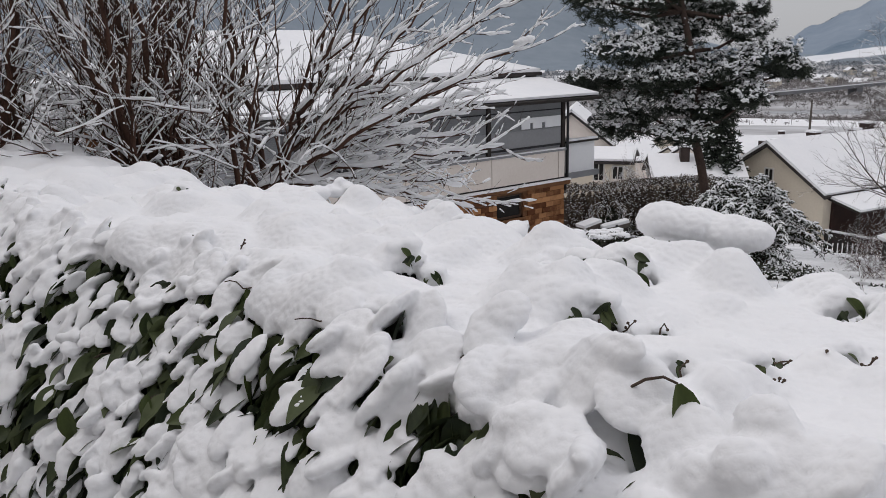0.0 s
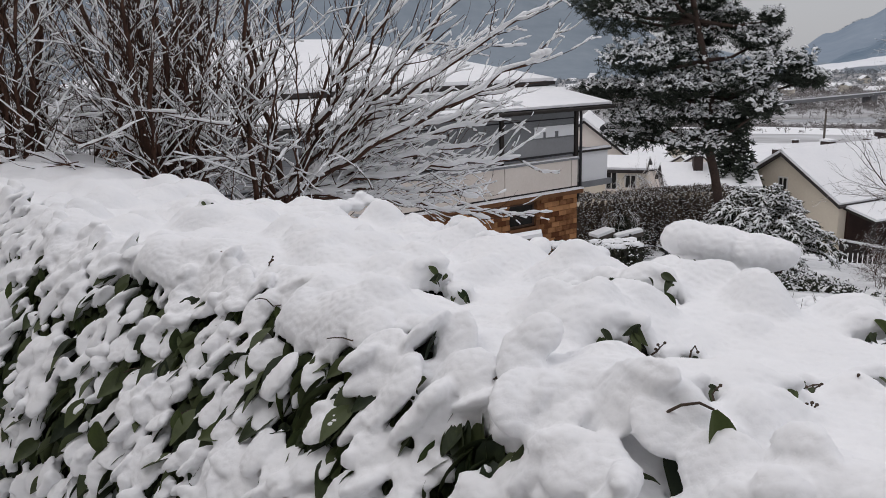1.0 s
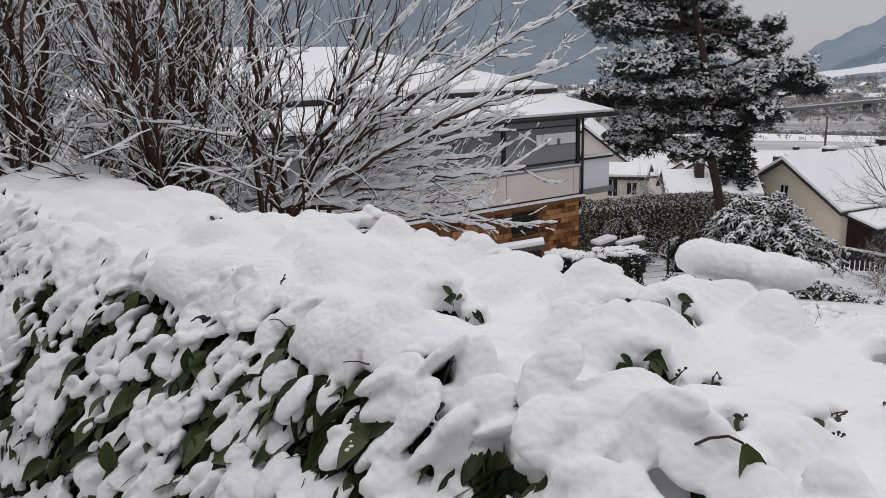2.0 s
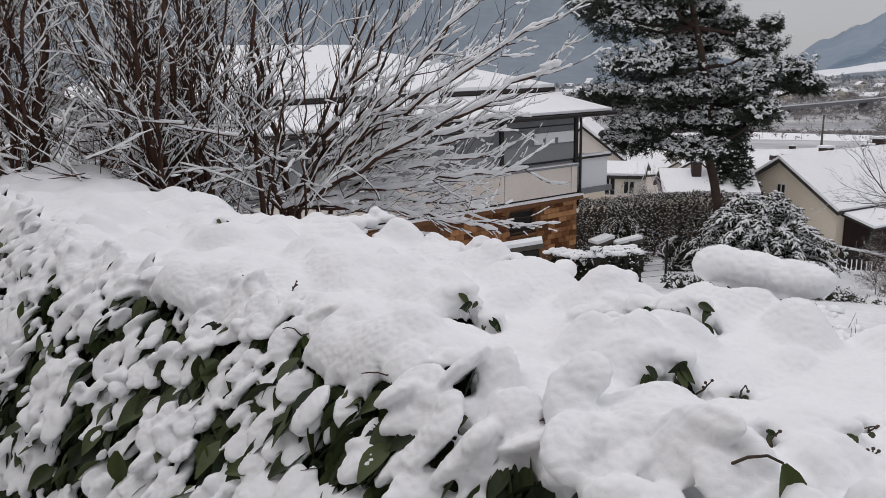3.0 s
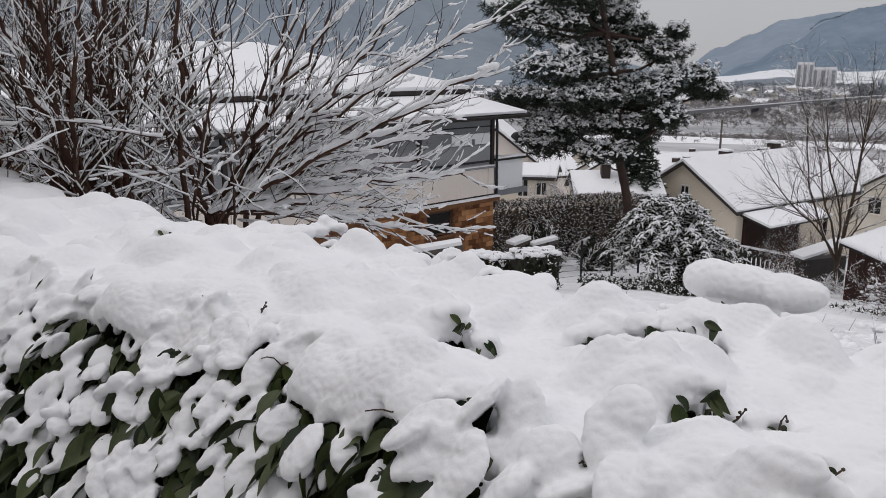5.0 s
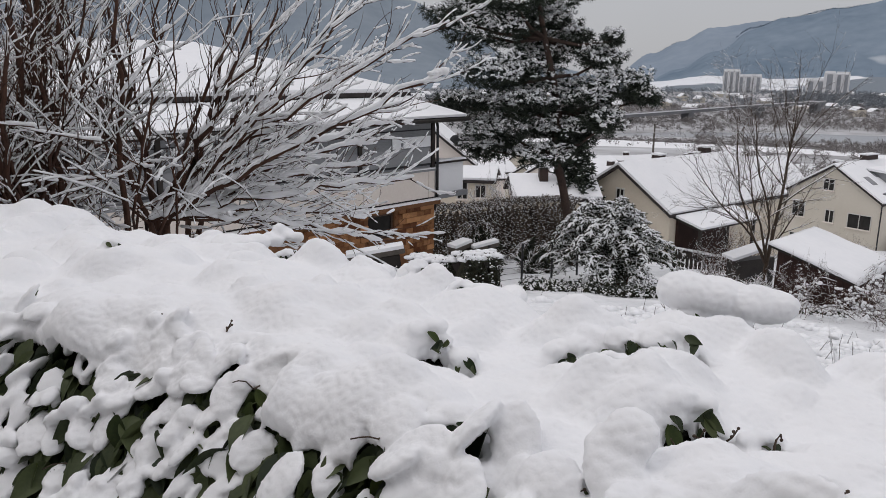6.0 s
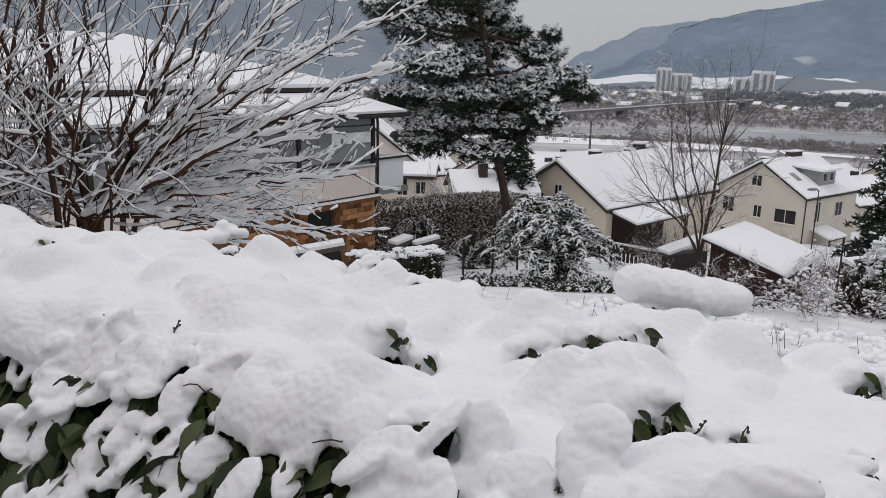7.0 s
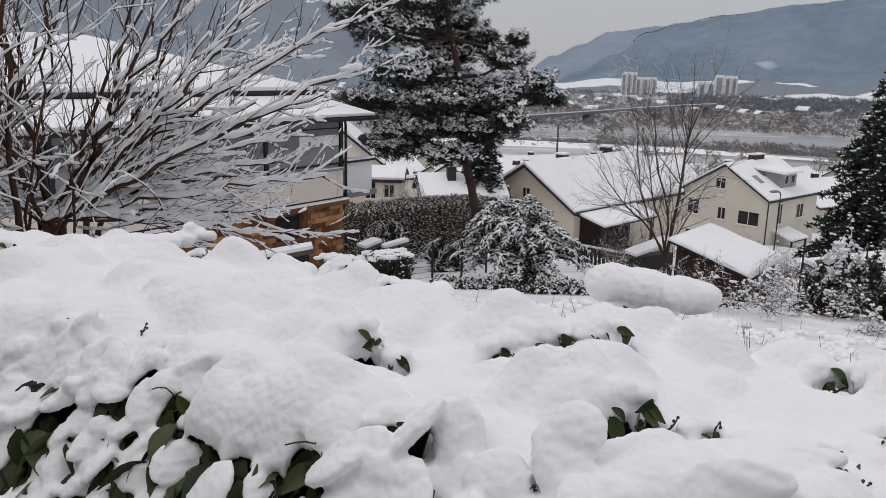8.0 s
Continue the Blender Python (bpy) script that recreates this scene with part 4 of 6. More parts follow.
def drooping_yew(x, y, z):
    """A ragged evergreen: arching boughs set with hanging sprays, snow along their tops."""
    rn = random.Random(41)
    ob = thing("yew_bush", pose(x, y, z), "broad ragged evergreen bush, its drooping boughs laden with snow", "bush", "bushes in the gardens")
    boughs, leaves, snow = Geo(), Geo(), Geo()
    for i in range(120):
        a, f = rn.uniform(0, 6.283), (i + rn.random()) / 120
        tall = 3.35 * (1 - 0.5 * f ** 1.4) * rn.uniform(0.82, 1.08)
        reach = (0.45 + 1.65 * f ** 0.7) * rn.uniform(0.75, 1.18)
        side = Vector((math.cos(a), math.sin(a), 0))
        p0, p1, p2 = Vector((rn.uniform(-0.25, 0.25), rn.uniform(-0.25, 0.25), 0.1)), side * reach * 0.45 + Vector((-0.35 * (1 - f), 0, tall * 1.12)), side * reach + Vector((-0.35 * (1 - f), 0, tall * (0.80 - 0.25 * f)))
        pts = [p0 * (1 - t) ** 2 + p1 * 2 * t * (1 - t) + p2 * t * t + Vector((rn.uniform(-0.05, 0.05), rn.uniform(-0.05, 0.05), rn.uniform(-0.04, 0.04))) for t in [k / 9 for k in range(10)]]
        tube(boughs, pts, [0.028 - 0.0024 * k for k in range(10)], 5)
        for k in range(2, 10):
            out_way = (pts[k] - pts[k - 1]).normalized()
            for j in range(11):
                base = pts[k - 1].lerp(pts[k], rn.random())
                e = out_way * rn.uniform(0.2, 1.0) + Vector((rn.gauss(0, 0.7), rn.gauss(0, 0.7), rn.uniform(-0.5, 0.5)))
                L = rn.uniform(0.08, 0.22)
                q = [base, base + e.normalized() * L * 0.5 + Vector((0, 0, 0.02)), base + e.normalized() * L + Vector((0, 0, -0.10 * L))]
                tube(leaves, q, [0.006, 0.011, 0.003], 3)
                for h in (0.35, 0.7, 1.0):
                    tuft(leaves, rn, q[0].lerp(q[2], h), rn.uniform(0.035, 0.08), 4, 0.2)
                if rn.random() < 0.50 + 0.6 * (pts[k].z / 2.4):
                    lift = Vector((0, 0, rn.uniform(0.018, 0.035)))
                    w = rn.uniform(0.014, 0.031)
                    tube(snow, [p + lift for p in q], [w * 0.5, w, w * 0.6], 4)
            if rn.random() < 0.35:
                lift = Vector((0, 0, 0.04))
                w = rn.uniform(0.018, 0.036)
                tube(snow, [pts[k - 1] + lift, pts[k - 1].lerp(pts[k], 0.5) + lift * 1.2, pts[k] + lift], [w * 0.6, w, w * 0.6], 5)
    tagged(part("boughs", boughs, BARK, ob, "", True), kind="stuff")
    tagged(part("foliage", leaves, EVERGREEN, ob, "dark green drooping sprays"), kind="stuff")
    tagged(part("snow", snow, SNOW_FAR, ob, "fresh snow lying along the sprays", True), kind="stuff")


drooping_yew(8.5, 21.3, -4.9)


def bare_tree(x, y, z, h, seed, label, spread=0.5, stems=3, kids=(15, 6, 2), thick=0.016, keep=0.7):
    rn = random.Random(seed)
    ob = thing("bare_tree", pose(x, y, z), label, "tree", "bare garden trees")
    out = []
    grow(out, rn, (0, 0, -0.1), (0.03, 0, 1), h * 0.95, h * 0.0115, 0, kids, (0, 0, 0.05), 0.06, 9)
    for i in range(stems - 1):
        a = 6.283 * i / stems + rn.uniform(0, 1)
        grow(out, rn, (0, 0, h * rn.uniform(0.12, 0.25)), (spread * math.cos(a), spread * math.sin(a), 1), h * rn.uniform(0.5, 0.75), h * 0.006, 0, kids, (0, 0, 0.25), 0.2, 8)
    shrub_parts(ob, rn, out, thick, TWIG, keep, 0.9, 4, ("trunk", "branchwork"))


bare_tree(14.0, 22.2, -5.6, 6.6, 51, "leafless young tree with thin snowy twigs", 0.42, 6, (17, 7, 3), 0.010, 0.6)


# ---- the neighbouring house with balcony ----
def build_villa():
    # local: x leftwards along the front, y into the house, z as in the world (the frame is mirrored so write out the points)
    e1, e2 = Vector((-0.7915, -0.6112, 0)), Vector((-0.6112, 0.7915, 0))
    C = Vector((4.0, 26.1, -5.6))

    def P(a, b, z):
        return e1 * a + e2 * b + Vector((0, 0, z + 5.6))

    def blk(g, a0, a1, b0, b1, z0, z1):
        v = [P(a, b, z) for z in (z0, z1) for a, b in ((a0, b0), (a1, b0), (a1, b1), (a0, b1))]
        f = [(3, 2, 1, 0), (4, 5, 6, 7), (0, 1, 5, 4), (1, 2, 6, 5), (2, 3, 7, 6), (3, 0, 4, 7)]
        return g.add(v, [q[::-1] for q in f])

    ob = thing("balcony_house", pose(*C), "two-storey house with brick base, white balcony and snow-laden hipped roof", "house")
    L, D = 13.0, 9.5
    # lower storey, with a window opening
    g = Geo()
    W0, W1, WB, WT = 1.85, 3.0, -3.62, -2.83
    for a0, a1, z0, z1 in ((0, W0, -5.9, -2.72), (W1, L, -5.9, -2.72), (W0, W1, -5.9, WB), (W0, W1, WT, -2.72)):
        blk(g, a0, a1, 0.06, 0.36, z0, z1)
    blk(g, 0.0, 0.3, 0.36, D, -5.9, -2.72)
    blk(g, L - 0.3, L, 0.36, D, -5.9, -2.72)
    blk(g, 0.3, L - 0.3, D - 0.3, D, -5.9, 0.3)
    wall_low = part("lower_wall", g, MORTAR, ob, "orange-brown clinker facing")
    # upper storey body behind the balcony
    g = Geo()
    blk(g, 0.1, L - 0.1, 1.5, 1.7, -2.6, 0.35)
    blk(g, 0.1, 0.35, 1.7, D - 0.3, -2.6, 0.35)
    part("upper_wall", g, PLASTER, ob, "pale plaster")
    # floor slab with a snowy lip
    g = Geo()
    blk(g, -0.12, L, -0.16, 1.5, -2.74, -2.60)
    part("balcony_slab", g, MORTAR, ob, "brown slab edge over the brick")
    g = Geo()
    blk(g, -0.10, L, -0.20, -0.03, -2.60, -2.545)
    part("snow", g, SNOW_FAR, ob, "snow along the slab edge")
    # parapet panels
    edges = [0.02, 0.32, 3.25, 6.5, 9.75, L]
    for a0, a1 in zip(edges, edges[1:]):
        g = Geo()
        blk(g, a0 + 0.015, a1 - 0.015, -0.02, 0.06, -2.5, -1.62)
        part("parapet_panel", g, PLASTER, ob, "pale balcony panel")
    # a solid dark strip imitates the shade in the gap below the panels
    g = Geo()
    blk(g, 0, L, 0.0, 0.04, -2.6, -2.5)
    part("gap_shade_strip", g, DARKWOOD, ob, "dark strip standing in for the shaded gap under the panels")
    g = Geo()
    blk(g, -0.02, L, -0.05, 0.10, -1.62, -1.56)
    part("handrail", g, GREYPANEL, ob, "snow-dusted rail")
    g = Geo()
    blk(g, 0.0, L, -0.04, 0.09, -1.555, -1.52)
    part("snow", g, SNOW_FAR, ob)
    # posts and glazed screen
    for a in (0.0, 3.25, 6.5, 9.75):
        g = Geo()
        blk(g, a, a + 0.13, 0.0, 0.14, -1.52, 0.02)
        part("post", g, DARKWOOD, ob, "dark timber post")
    for k, (a0, a1) in enumerate(zip((0.16, 3.4, 6.65, 9.9), (3.23, 6.48, 9.73, L))):
        sc = Geo()
        blk(sc, a0, a1, 0.05, 0.08, -1.36, -0.85)
        scr = part("screen", sc, GREYPANEL, ob, "grey glazed wind screen")
        g = Geo()
        blk(g, a0, a1, 0.03, 0.10, -1.43, -1.36)
        part("rail", g, METAL, scr)
        g = Geo()
        blk(g, a0, a1, 0.05, 0.09, -0.22, 0.02)
        part("box", g, SLAT, scr, "grey shutter box")
        g = Geo()
        blk(g, a0, a1, 0.03, 0.1, -0.26, -0.22)
        part("rail", g, METAL, scr)
        for i in range(11):
            z = -0.84 + i * 0.053
            g = Geo()
            blk(g, a0, a1, 0.055, 0.075, z, z + 0.045)
            part("slat", g, SLAT, scr)
        g = Geo()
        blk(g, a0, a1, 0.08, 0.095, -1.5, -0.2)
        part("pane", g, GREYPANEL, scr)
    # a white panel with two notches cut into its lower edge
    g = Geo()
    for a0, a1, z0, z1 in ((0.2, 0.9, -0.80, -0.45), (1.06, 1.45, -0.80, -0.45), (1.58, 1.95, -0.80, -0.45), (0.9, 1.06, -0.62, -0.45), (1.45, 1.58, -0.62, -0.45)):
        blk(g, a0, a1, 0.02, 0.05, z0, z1)
    part("loggia_panel", g, PANELW, ob, "white notched panel in front of the loggia screen")
    # side balcony with a curved floor
    g = Geo()
    blk(g, -1.5, -0.14, 0.05, 0.13, -2.42, -1.42)
    blk(g, -1.5, -1.42, 0.13, 4.5, -2.42, -1.42)
    sb = part("side_balcony", g, PANELW, ob, "white side balcony with a thin floor plate")
    g = Geo()
    blk(g, -1.62, -0.12, -0.08, 4.6, -2.60, -2.42)
    part("floor_plate", g, SLAT, sb)
    g = Geo()
    blk(g, -1.60, -0.13, -0.05, 0.21, -1.42, -1.35)
    part("cap_rail", g, DARKWOOD, sb)
    g = Geo()
    blk(g, -1.58, -0.13, -0.03, 0.19, -1.35, -1.29)
    part("snow", g, SNOW_FAR, sb)
    # drainpipe
    g = Geo()
    tube(g, [P(-0.08, 0.0, 0.05), P(-0.10, -0.02, -0.2), P(-0.07, -0.05, -1.5), P(-0.07, -0.05, -2.45), P(-0.16, 0.1, -2.75), P(-0.16, 0.15, -3.0)], [0.045] * 6, 8)
    part("drainpipe", g, METAL, ob, "dark drainpipe", True)
    # window in the brick
    g = Geo()
    for a0, a1, z0, z1 in ((W0, W0 + 0.07, WB, WT), (W1 - 0.07, W1, WB, WT), (W0 + 0.07, W1 - 0.07, WB, WB + 0.07), (W0 + 0.07, W1 - 0.07, WT - 0.07, WT)):
        blk(g, a0, a1, 0.14, 0.22, z0, z1)
    wf = part("window", g, FRAMEB, ob, "dark brown basement window")
    g = Geo()
    blk(g, W0 + 0.07, W1 - 0.07, 0.17, 0.19, WB + 0.07, WT - 0.07)
    part("pane", g, GLASS, wf)
    g = Geo()
    blk(g, W0 - 0.05, W1 + 0.05, -0.02, 0.15, WB - 0.07, WB)
    part("sill", g, MORTAR, wf)
    # roofs: a skirt over the balcony and the hip above it
    hi, lo = 0.62, 0.10
    g = Geo()
    slab(g, [P(-1.2, -0.45, lo), P(L + 0.6, -0.45, lo), P(L + 0.6, 2.7, hi), P(-1.2, 2.7, hi)], 0.10)
    sk = part("balcony_roof", g, DARKWOOD, ob, "dark roof edge over the balcony")
    g = Geo()
    slab(g, [P(-1.18, -0.38, lo + 0.13), P(L + 0.6, -0.38, lo + 0.13), P(L + 0.6, 2.45, hi + 0.09), P(-1.18, 2.45, hi + 0.09)], 0.08)
    part("snow", g, SNOW_FAR, sk, "smooth blanket of snow")
    g = Geo()
    tube(g, [P(-1.2, -0.5, lo - 0.03), P(5, -0.5, lo - 0.03), P(L + 0.6, -0.5, lo - 0.03)], [0.052] * 3, 8)
    part("gutter", g, DARKWOOD, sk, "", True)
    g = Geo()
    blk(g, -1.2, L + 0.6, -0.47, -0.43, lo - 0.09, lo + 0.03)
    part("fascia", g, DARKWOOD, sk, "dark board under the eave")
    g = Geo()
    blk(g, -1.1, L + 0.5, 2.50, 2.60, hi - 0.25, hi + 0.20)
    part("step_board", g, DARKWOOD, sk, "dark board under the upper roof")

    def hip(dz, o):
        return [P(-1.3 - o, 2.42 - o, hi + 0.25 + dz), P(L + 0.8 + o, 2.42 - o, hi + 0.25 + dz), P(L + 0.8 + o, 13.0 + o, hi + 0.25 + dz), P(-1.3 - o, 13.0 + o, hi + 0.25 + dz), P(4.0, 8.0, 2.42 + dz), P(8.8, 8.0, 2.42 + dz)]

    for dz, o, m, nm, lb in ((0.0, 0.0, ROOFTILE, "roof", "dark tiled hipped roof"), (0.13, -0.04, SNOW_FAR, "roof_snow", "deep unbroken snow on the roof")):
        v = hip(dz, o)
        low = [p - Vector((0, 0, 0.12)) for p in v[:4]]
        g = Geo()
        g.add(v + low, [(1, 0, 4, 5), (2, 1, 5), (3, 2, 5, 4), (0, 3, 4), (0, 1, 7, 6), (1, 2, 8, 7), (2, 3, 9, 8), (3, 0, 6, 9), (6, 7, 8, 9)])
        part(nm, g, m, ob, lb)
    # a slim antenna mast
    g = Geo()
    tube(g, [P(7.0, 8.2, 2.4), P(7.0, 8.2, 4.6)], [0.03, 0.02], 6)
    tube(g, [P(6.6, 8.2, 4.3), P(7.4, 8.2, 4.3)], [0.015, 0.015], 5)
    part("antenna", g, METAL, ob, "thin roof antenna")
    return wall_low, P, (W0, W1, WB, WT)


VILLA_WALL, VILLA_P, VILLA_WIN = build_villa()


# ---- gabled houses ----
def gabled_house(name, x, y, z, heading, L, W, wall, rise, wallmat, label, over=0.35, windows=(), chimneys=(), group="houses on the slope", foundation=3.0):
    """Local: x along the ridge away from the near gable, y across, z up from the floor. windows: (face, along, up, w, h)."""
    rz = 90 - heading
    ob = thing(name, pose(x, y, z, 0, 0, rz), label, "house", group)
    g = Geo()
    w = W / 2
    v = [(0, -w, -foundation), (0, w, -foundation), (0, w, wall), (0, 0, wall + rise), (0, -w, wall)]
    v += [(L, p[1], p[2]) for p in v]
    g.add(v, [(0, 4, 3, 2, 1), (5, 6, 7, 8, 9), (0, 5, 9, 4), (1, 2, 7, 6), (0, 1, 6, 5)])
    part("wall", g, wallmat, ob)
    sl = rise / w
    t = 0.14
    for nm, dz, m, o, lb in (("roof", 0.02, ROOFTILE, over, "dark tiled roof edge"), ("roof_snow", 0.2, SNOW_FAR, over - 0.03, "deep smooth snow on the roof")):
        g = Geo()
        e = o
        up = [(-o, 0, wall + rise + dz), (L + o, 0, wall + rise + dz)]
        for s in (-1, 1):
            q = [up[0], up[1], (L + o, s * (w + e), wall - sl * e + dz), (-o, s * (w + e), wall - sl * e + dz)]
            slab(g, q, t)
        part(nm, g, m, ob, lb)
    for face, a, u, ww, hh in windows:
        def place(g, a0, a1, u0, u1, d0, d1):
            if face == "gable":
                span(g, -d1, -d0, a0, a1, u0, u1)
            else:
                span(g, a0, a1, -w - d1, -w - d0, u0, u1)
        g = Geo()
        for a0, a1, u0, u1 in ((a - ww / 2 - 0.07, a - ww / 2, u, u + hh), (a + ww / 2, a + ww / 2 + 0.07, u, u + hh), (a - ww / 2 - 0.07, a + ww / 2 + 0.07, u + hh, u + hh + 0.08), (a - 0.03, a + 0.03, u, u + hh)):
            place(g, a0, a1, u0, u1, 0.0, 0.05)
        wo = part("window", g, FRAMEW, ob, "white-framed window")
        g = Geo()
        place(g, a - ww / 2, a + ww / 2, u, u + hh, 0.0, 0.02)
        part("pane", g, GLASS, wo)
        g = Geo()
        place(g, a - ww / 2 - 0.12, a + ww / 2 + 0.12, u - 0.1, u, 0.0, 0.14)
        part("sill", g, PLASTER, wo)
    for cx, cy, cw, ch in chimneys:
        zz = wall + rise - abs(cy) * sl
        g = Geo()
        span(g, cx - cw / 2, cx + cw / 2, cy - 0.3, cy + 0.3, zz - 0.4, zz + ch)
        c = part("chimney", g, CHIMNEY, ob, "dark brick chimney")
        g = Geo()
        span(g, cx - cw / 2 - 0.06, cx + cw / 2 + 0.06, cy - 0.36, cy + 0.36, zz + ch, zz + ch + 0.12)
        part("cap", g, SNOW_FAR, c, "snow cap")
    return ob


# cream house with the porch
h1 = gabled_house("cream_house", 18.16, 43.95, -8.9, 61.5, 12.5, 7.46, 2.79, 2.34, CREAM, "cream rendered house with a steep snow-covered saddle roof", 0.25,
                  [("gable", -0.15, 3.1, 0.5, 0.6)], [(4.4, 0.5, 0.55, 0.6), (9.3, 0.45, 0.6, 0.8), (8.2, 0.5, 0.35, 0.5)])
g = Geo()
slab(g, [(0.3, -3.7, 2.55), (6.2, -3.7, 2.55), (6.2, -5.6, 2.05), (0.3, -5.6, 2.05)], 0.1)
p1 = part("porch_roof", g, DARKWOOD, h1, "dark porch roof")
g = Geo()
slab(g, [(0.25, -3.72, 2.73), (6.25, -3.72, 2.73), (6.25, -5.7, 2.21), (0.25, -5.7, 2.21)], 0.13)
part("snow", g, SNOW_FAR, p1)
for px_ in (0.5, 3.2, 6.0):
    g = Geo()
    span(g, px_ - 0.08, px_ + 0.08, -5.5, -5.34, -2.0, 2.0)
    part("porch_post", g, DARKWOOD, h1)
# the shade under the open porch is given by these dark-coloured panels
g = Geo()
span(g, 0.5, 6.0, -5.5, -5.42, -1.2, 0.45)
part("porch_screen", g, DARKWOOD, h1, "dark panel across the porch front, added for its dim interior")
g = Geo()
span(g, 0.6, 6.0, -3.86, -3.75, -1.0, 2.4)
part("porch_back", g, BROWNWOOD, h1, "brown panel standing in for the shade under the porch")

# beige house with a dormer
h2 = gabled_house("beige_house", 44.21, 59.57, -13.9, 66.3, 9.3, 8.56, 5.31, 2.62, BEIGE, "two-storey beige house with a dormer and snowy saddle roof", 0.3,
                  [("gable", 0.35, 5.75, 0.9, 0.9), ("gable", -0.0, 3.0, 0.7, 1.0), ("gable", 2.9, 3.1, 1.1, 1.3), ("gable", -2.6, 2.85, 1.9, 1.15), ("gable", -2.6, 0.3, 1.9, 1.15), ("gable", 2.9, 0.3, 1.1, 1.2), ("gable", 0.0, 0.3, 0.7, 1.0),
                   ("side", 2.2, 3.0, 0.7, 1.8), ("side", 2.2, 4.85, 0.7, 0.5), ("side", 6.0, 3.2, 1.2, 1.2)], [(5.6, 0.2, 1.9, 0.7), (1.2, 0.5, 0.5, 0.5)])
g = Geo()
g.add([(3.4, -3.55, 5.8), (6.2, -3.55, 5.8), (6.2, -3.55, 7.25), (3.4, -3.55, 7.25), (3.4, -0.9, 7.35), (6.2, -0.9, 7.35)], [(0, 1, 2, 3), (0, 3, 4), (1, 5, 2), (3, 2, 5, 4)])
dm = part("dormer", g, GREYPANEL, h2, "grey clad dormer")
for dx in (4.2, 5.4):
    g = Geo()
    span(g, dx - 0.3, dx + 0.3, -3.60, -3.54, 6.25, 7.05)
    dw = part("window", g, FRAMEW, dm)
    g = Geo()
    span(g, dx - 0.23, dx + 0.23, -3.63, -3.6, 6.32, 6.98)
    part("pane", g, GLASS, dw)
g = Geo()
slab(g, [(3.1, -4.0, 7.42), (6.5, -4.0, 7.42), (6.5, -0.6, 7.62), (3.1, -0.6, 7.62)], 0.2)
part("snow", g, SNOW_FAR, dm, "snow on the dormer roof")
for sx, sy in ((1.2, -2.3), (3.0, -1.55)):
    zz = 5.31 + 2.62 + 0.24 - abs(sy) * 2.62 / 4.28
    g = Geo()
    s_ = 2.62 / 4.28
    slab(g, [(sx, sy - 0.45, zz - 0.45 * s_), (sx + 0.75, sy - 0.45, zz - 0.45 * s_), (sx + 0.75, sy + 0.45, zz + 0.45 * s_), (sx, sy + 0.45, zz + 0.45 * s_)], 0.08)
    part("skylight", g, GREYPANEL, h2, "grey roof window half covered by snow")
g = Geo()
slab(g, [(1.3, -4.3, 2.55), (4.2, -4.3, 2.55), (4.2, -6.2, 1.95), (1.3, -6.2, 1.95)], 0.18)
cn = part("entrance_canopy", g, SNOW_FAR, h2, "snow-covered entrance canopy")
g = Geo()
for px_ in (1.45, 4.05):
    span(g, px_ - 0.07, px_ + 0.07, -6.1, -5.96, -2.0, 1.9)
span(g, 1.45, 4.05, -6.08, -5.98, 1.65, 1.85)
part("canopy_frame", g, BROWNWOOD, cn)
g = Geo()
tube(g, [(-0.06, -4.33, 5.1), (-0.06, -4.33, -2.5)], [0.06, 0.06], 6)
part("drainpipe", g, METAL, h2)


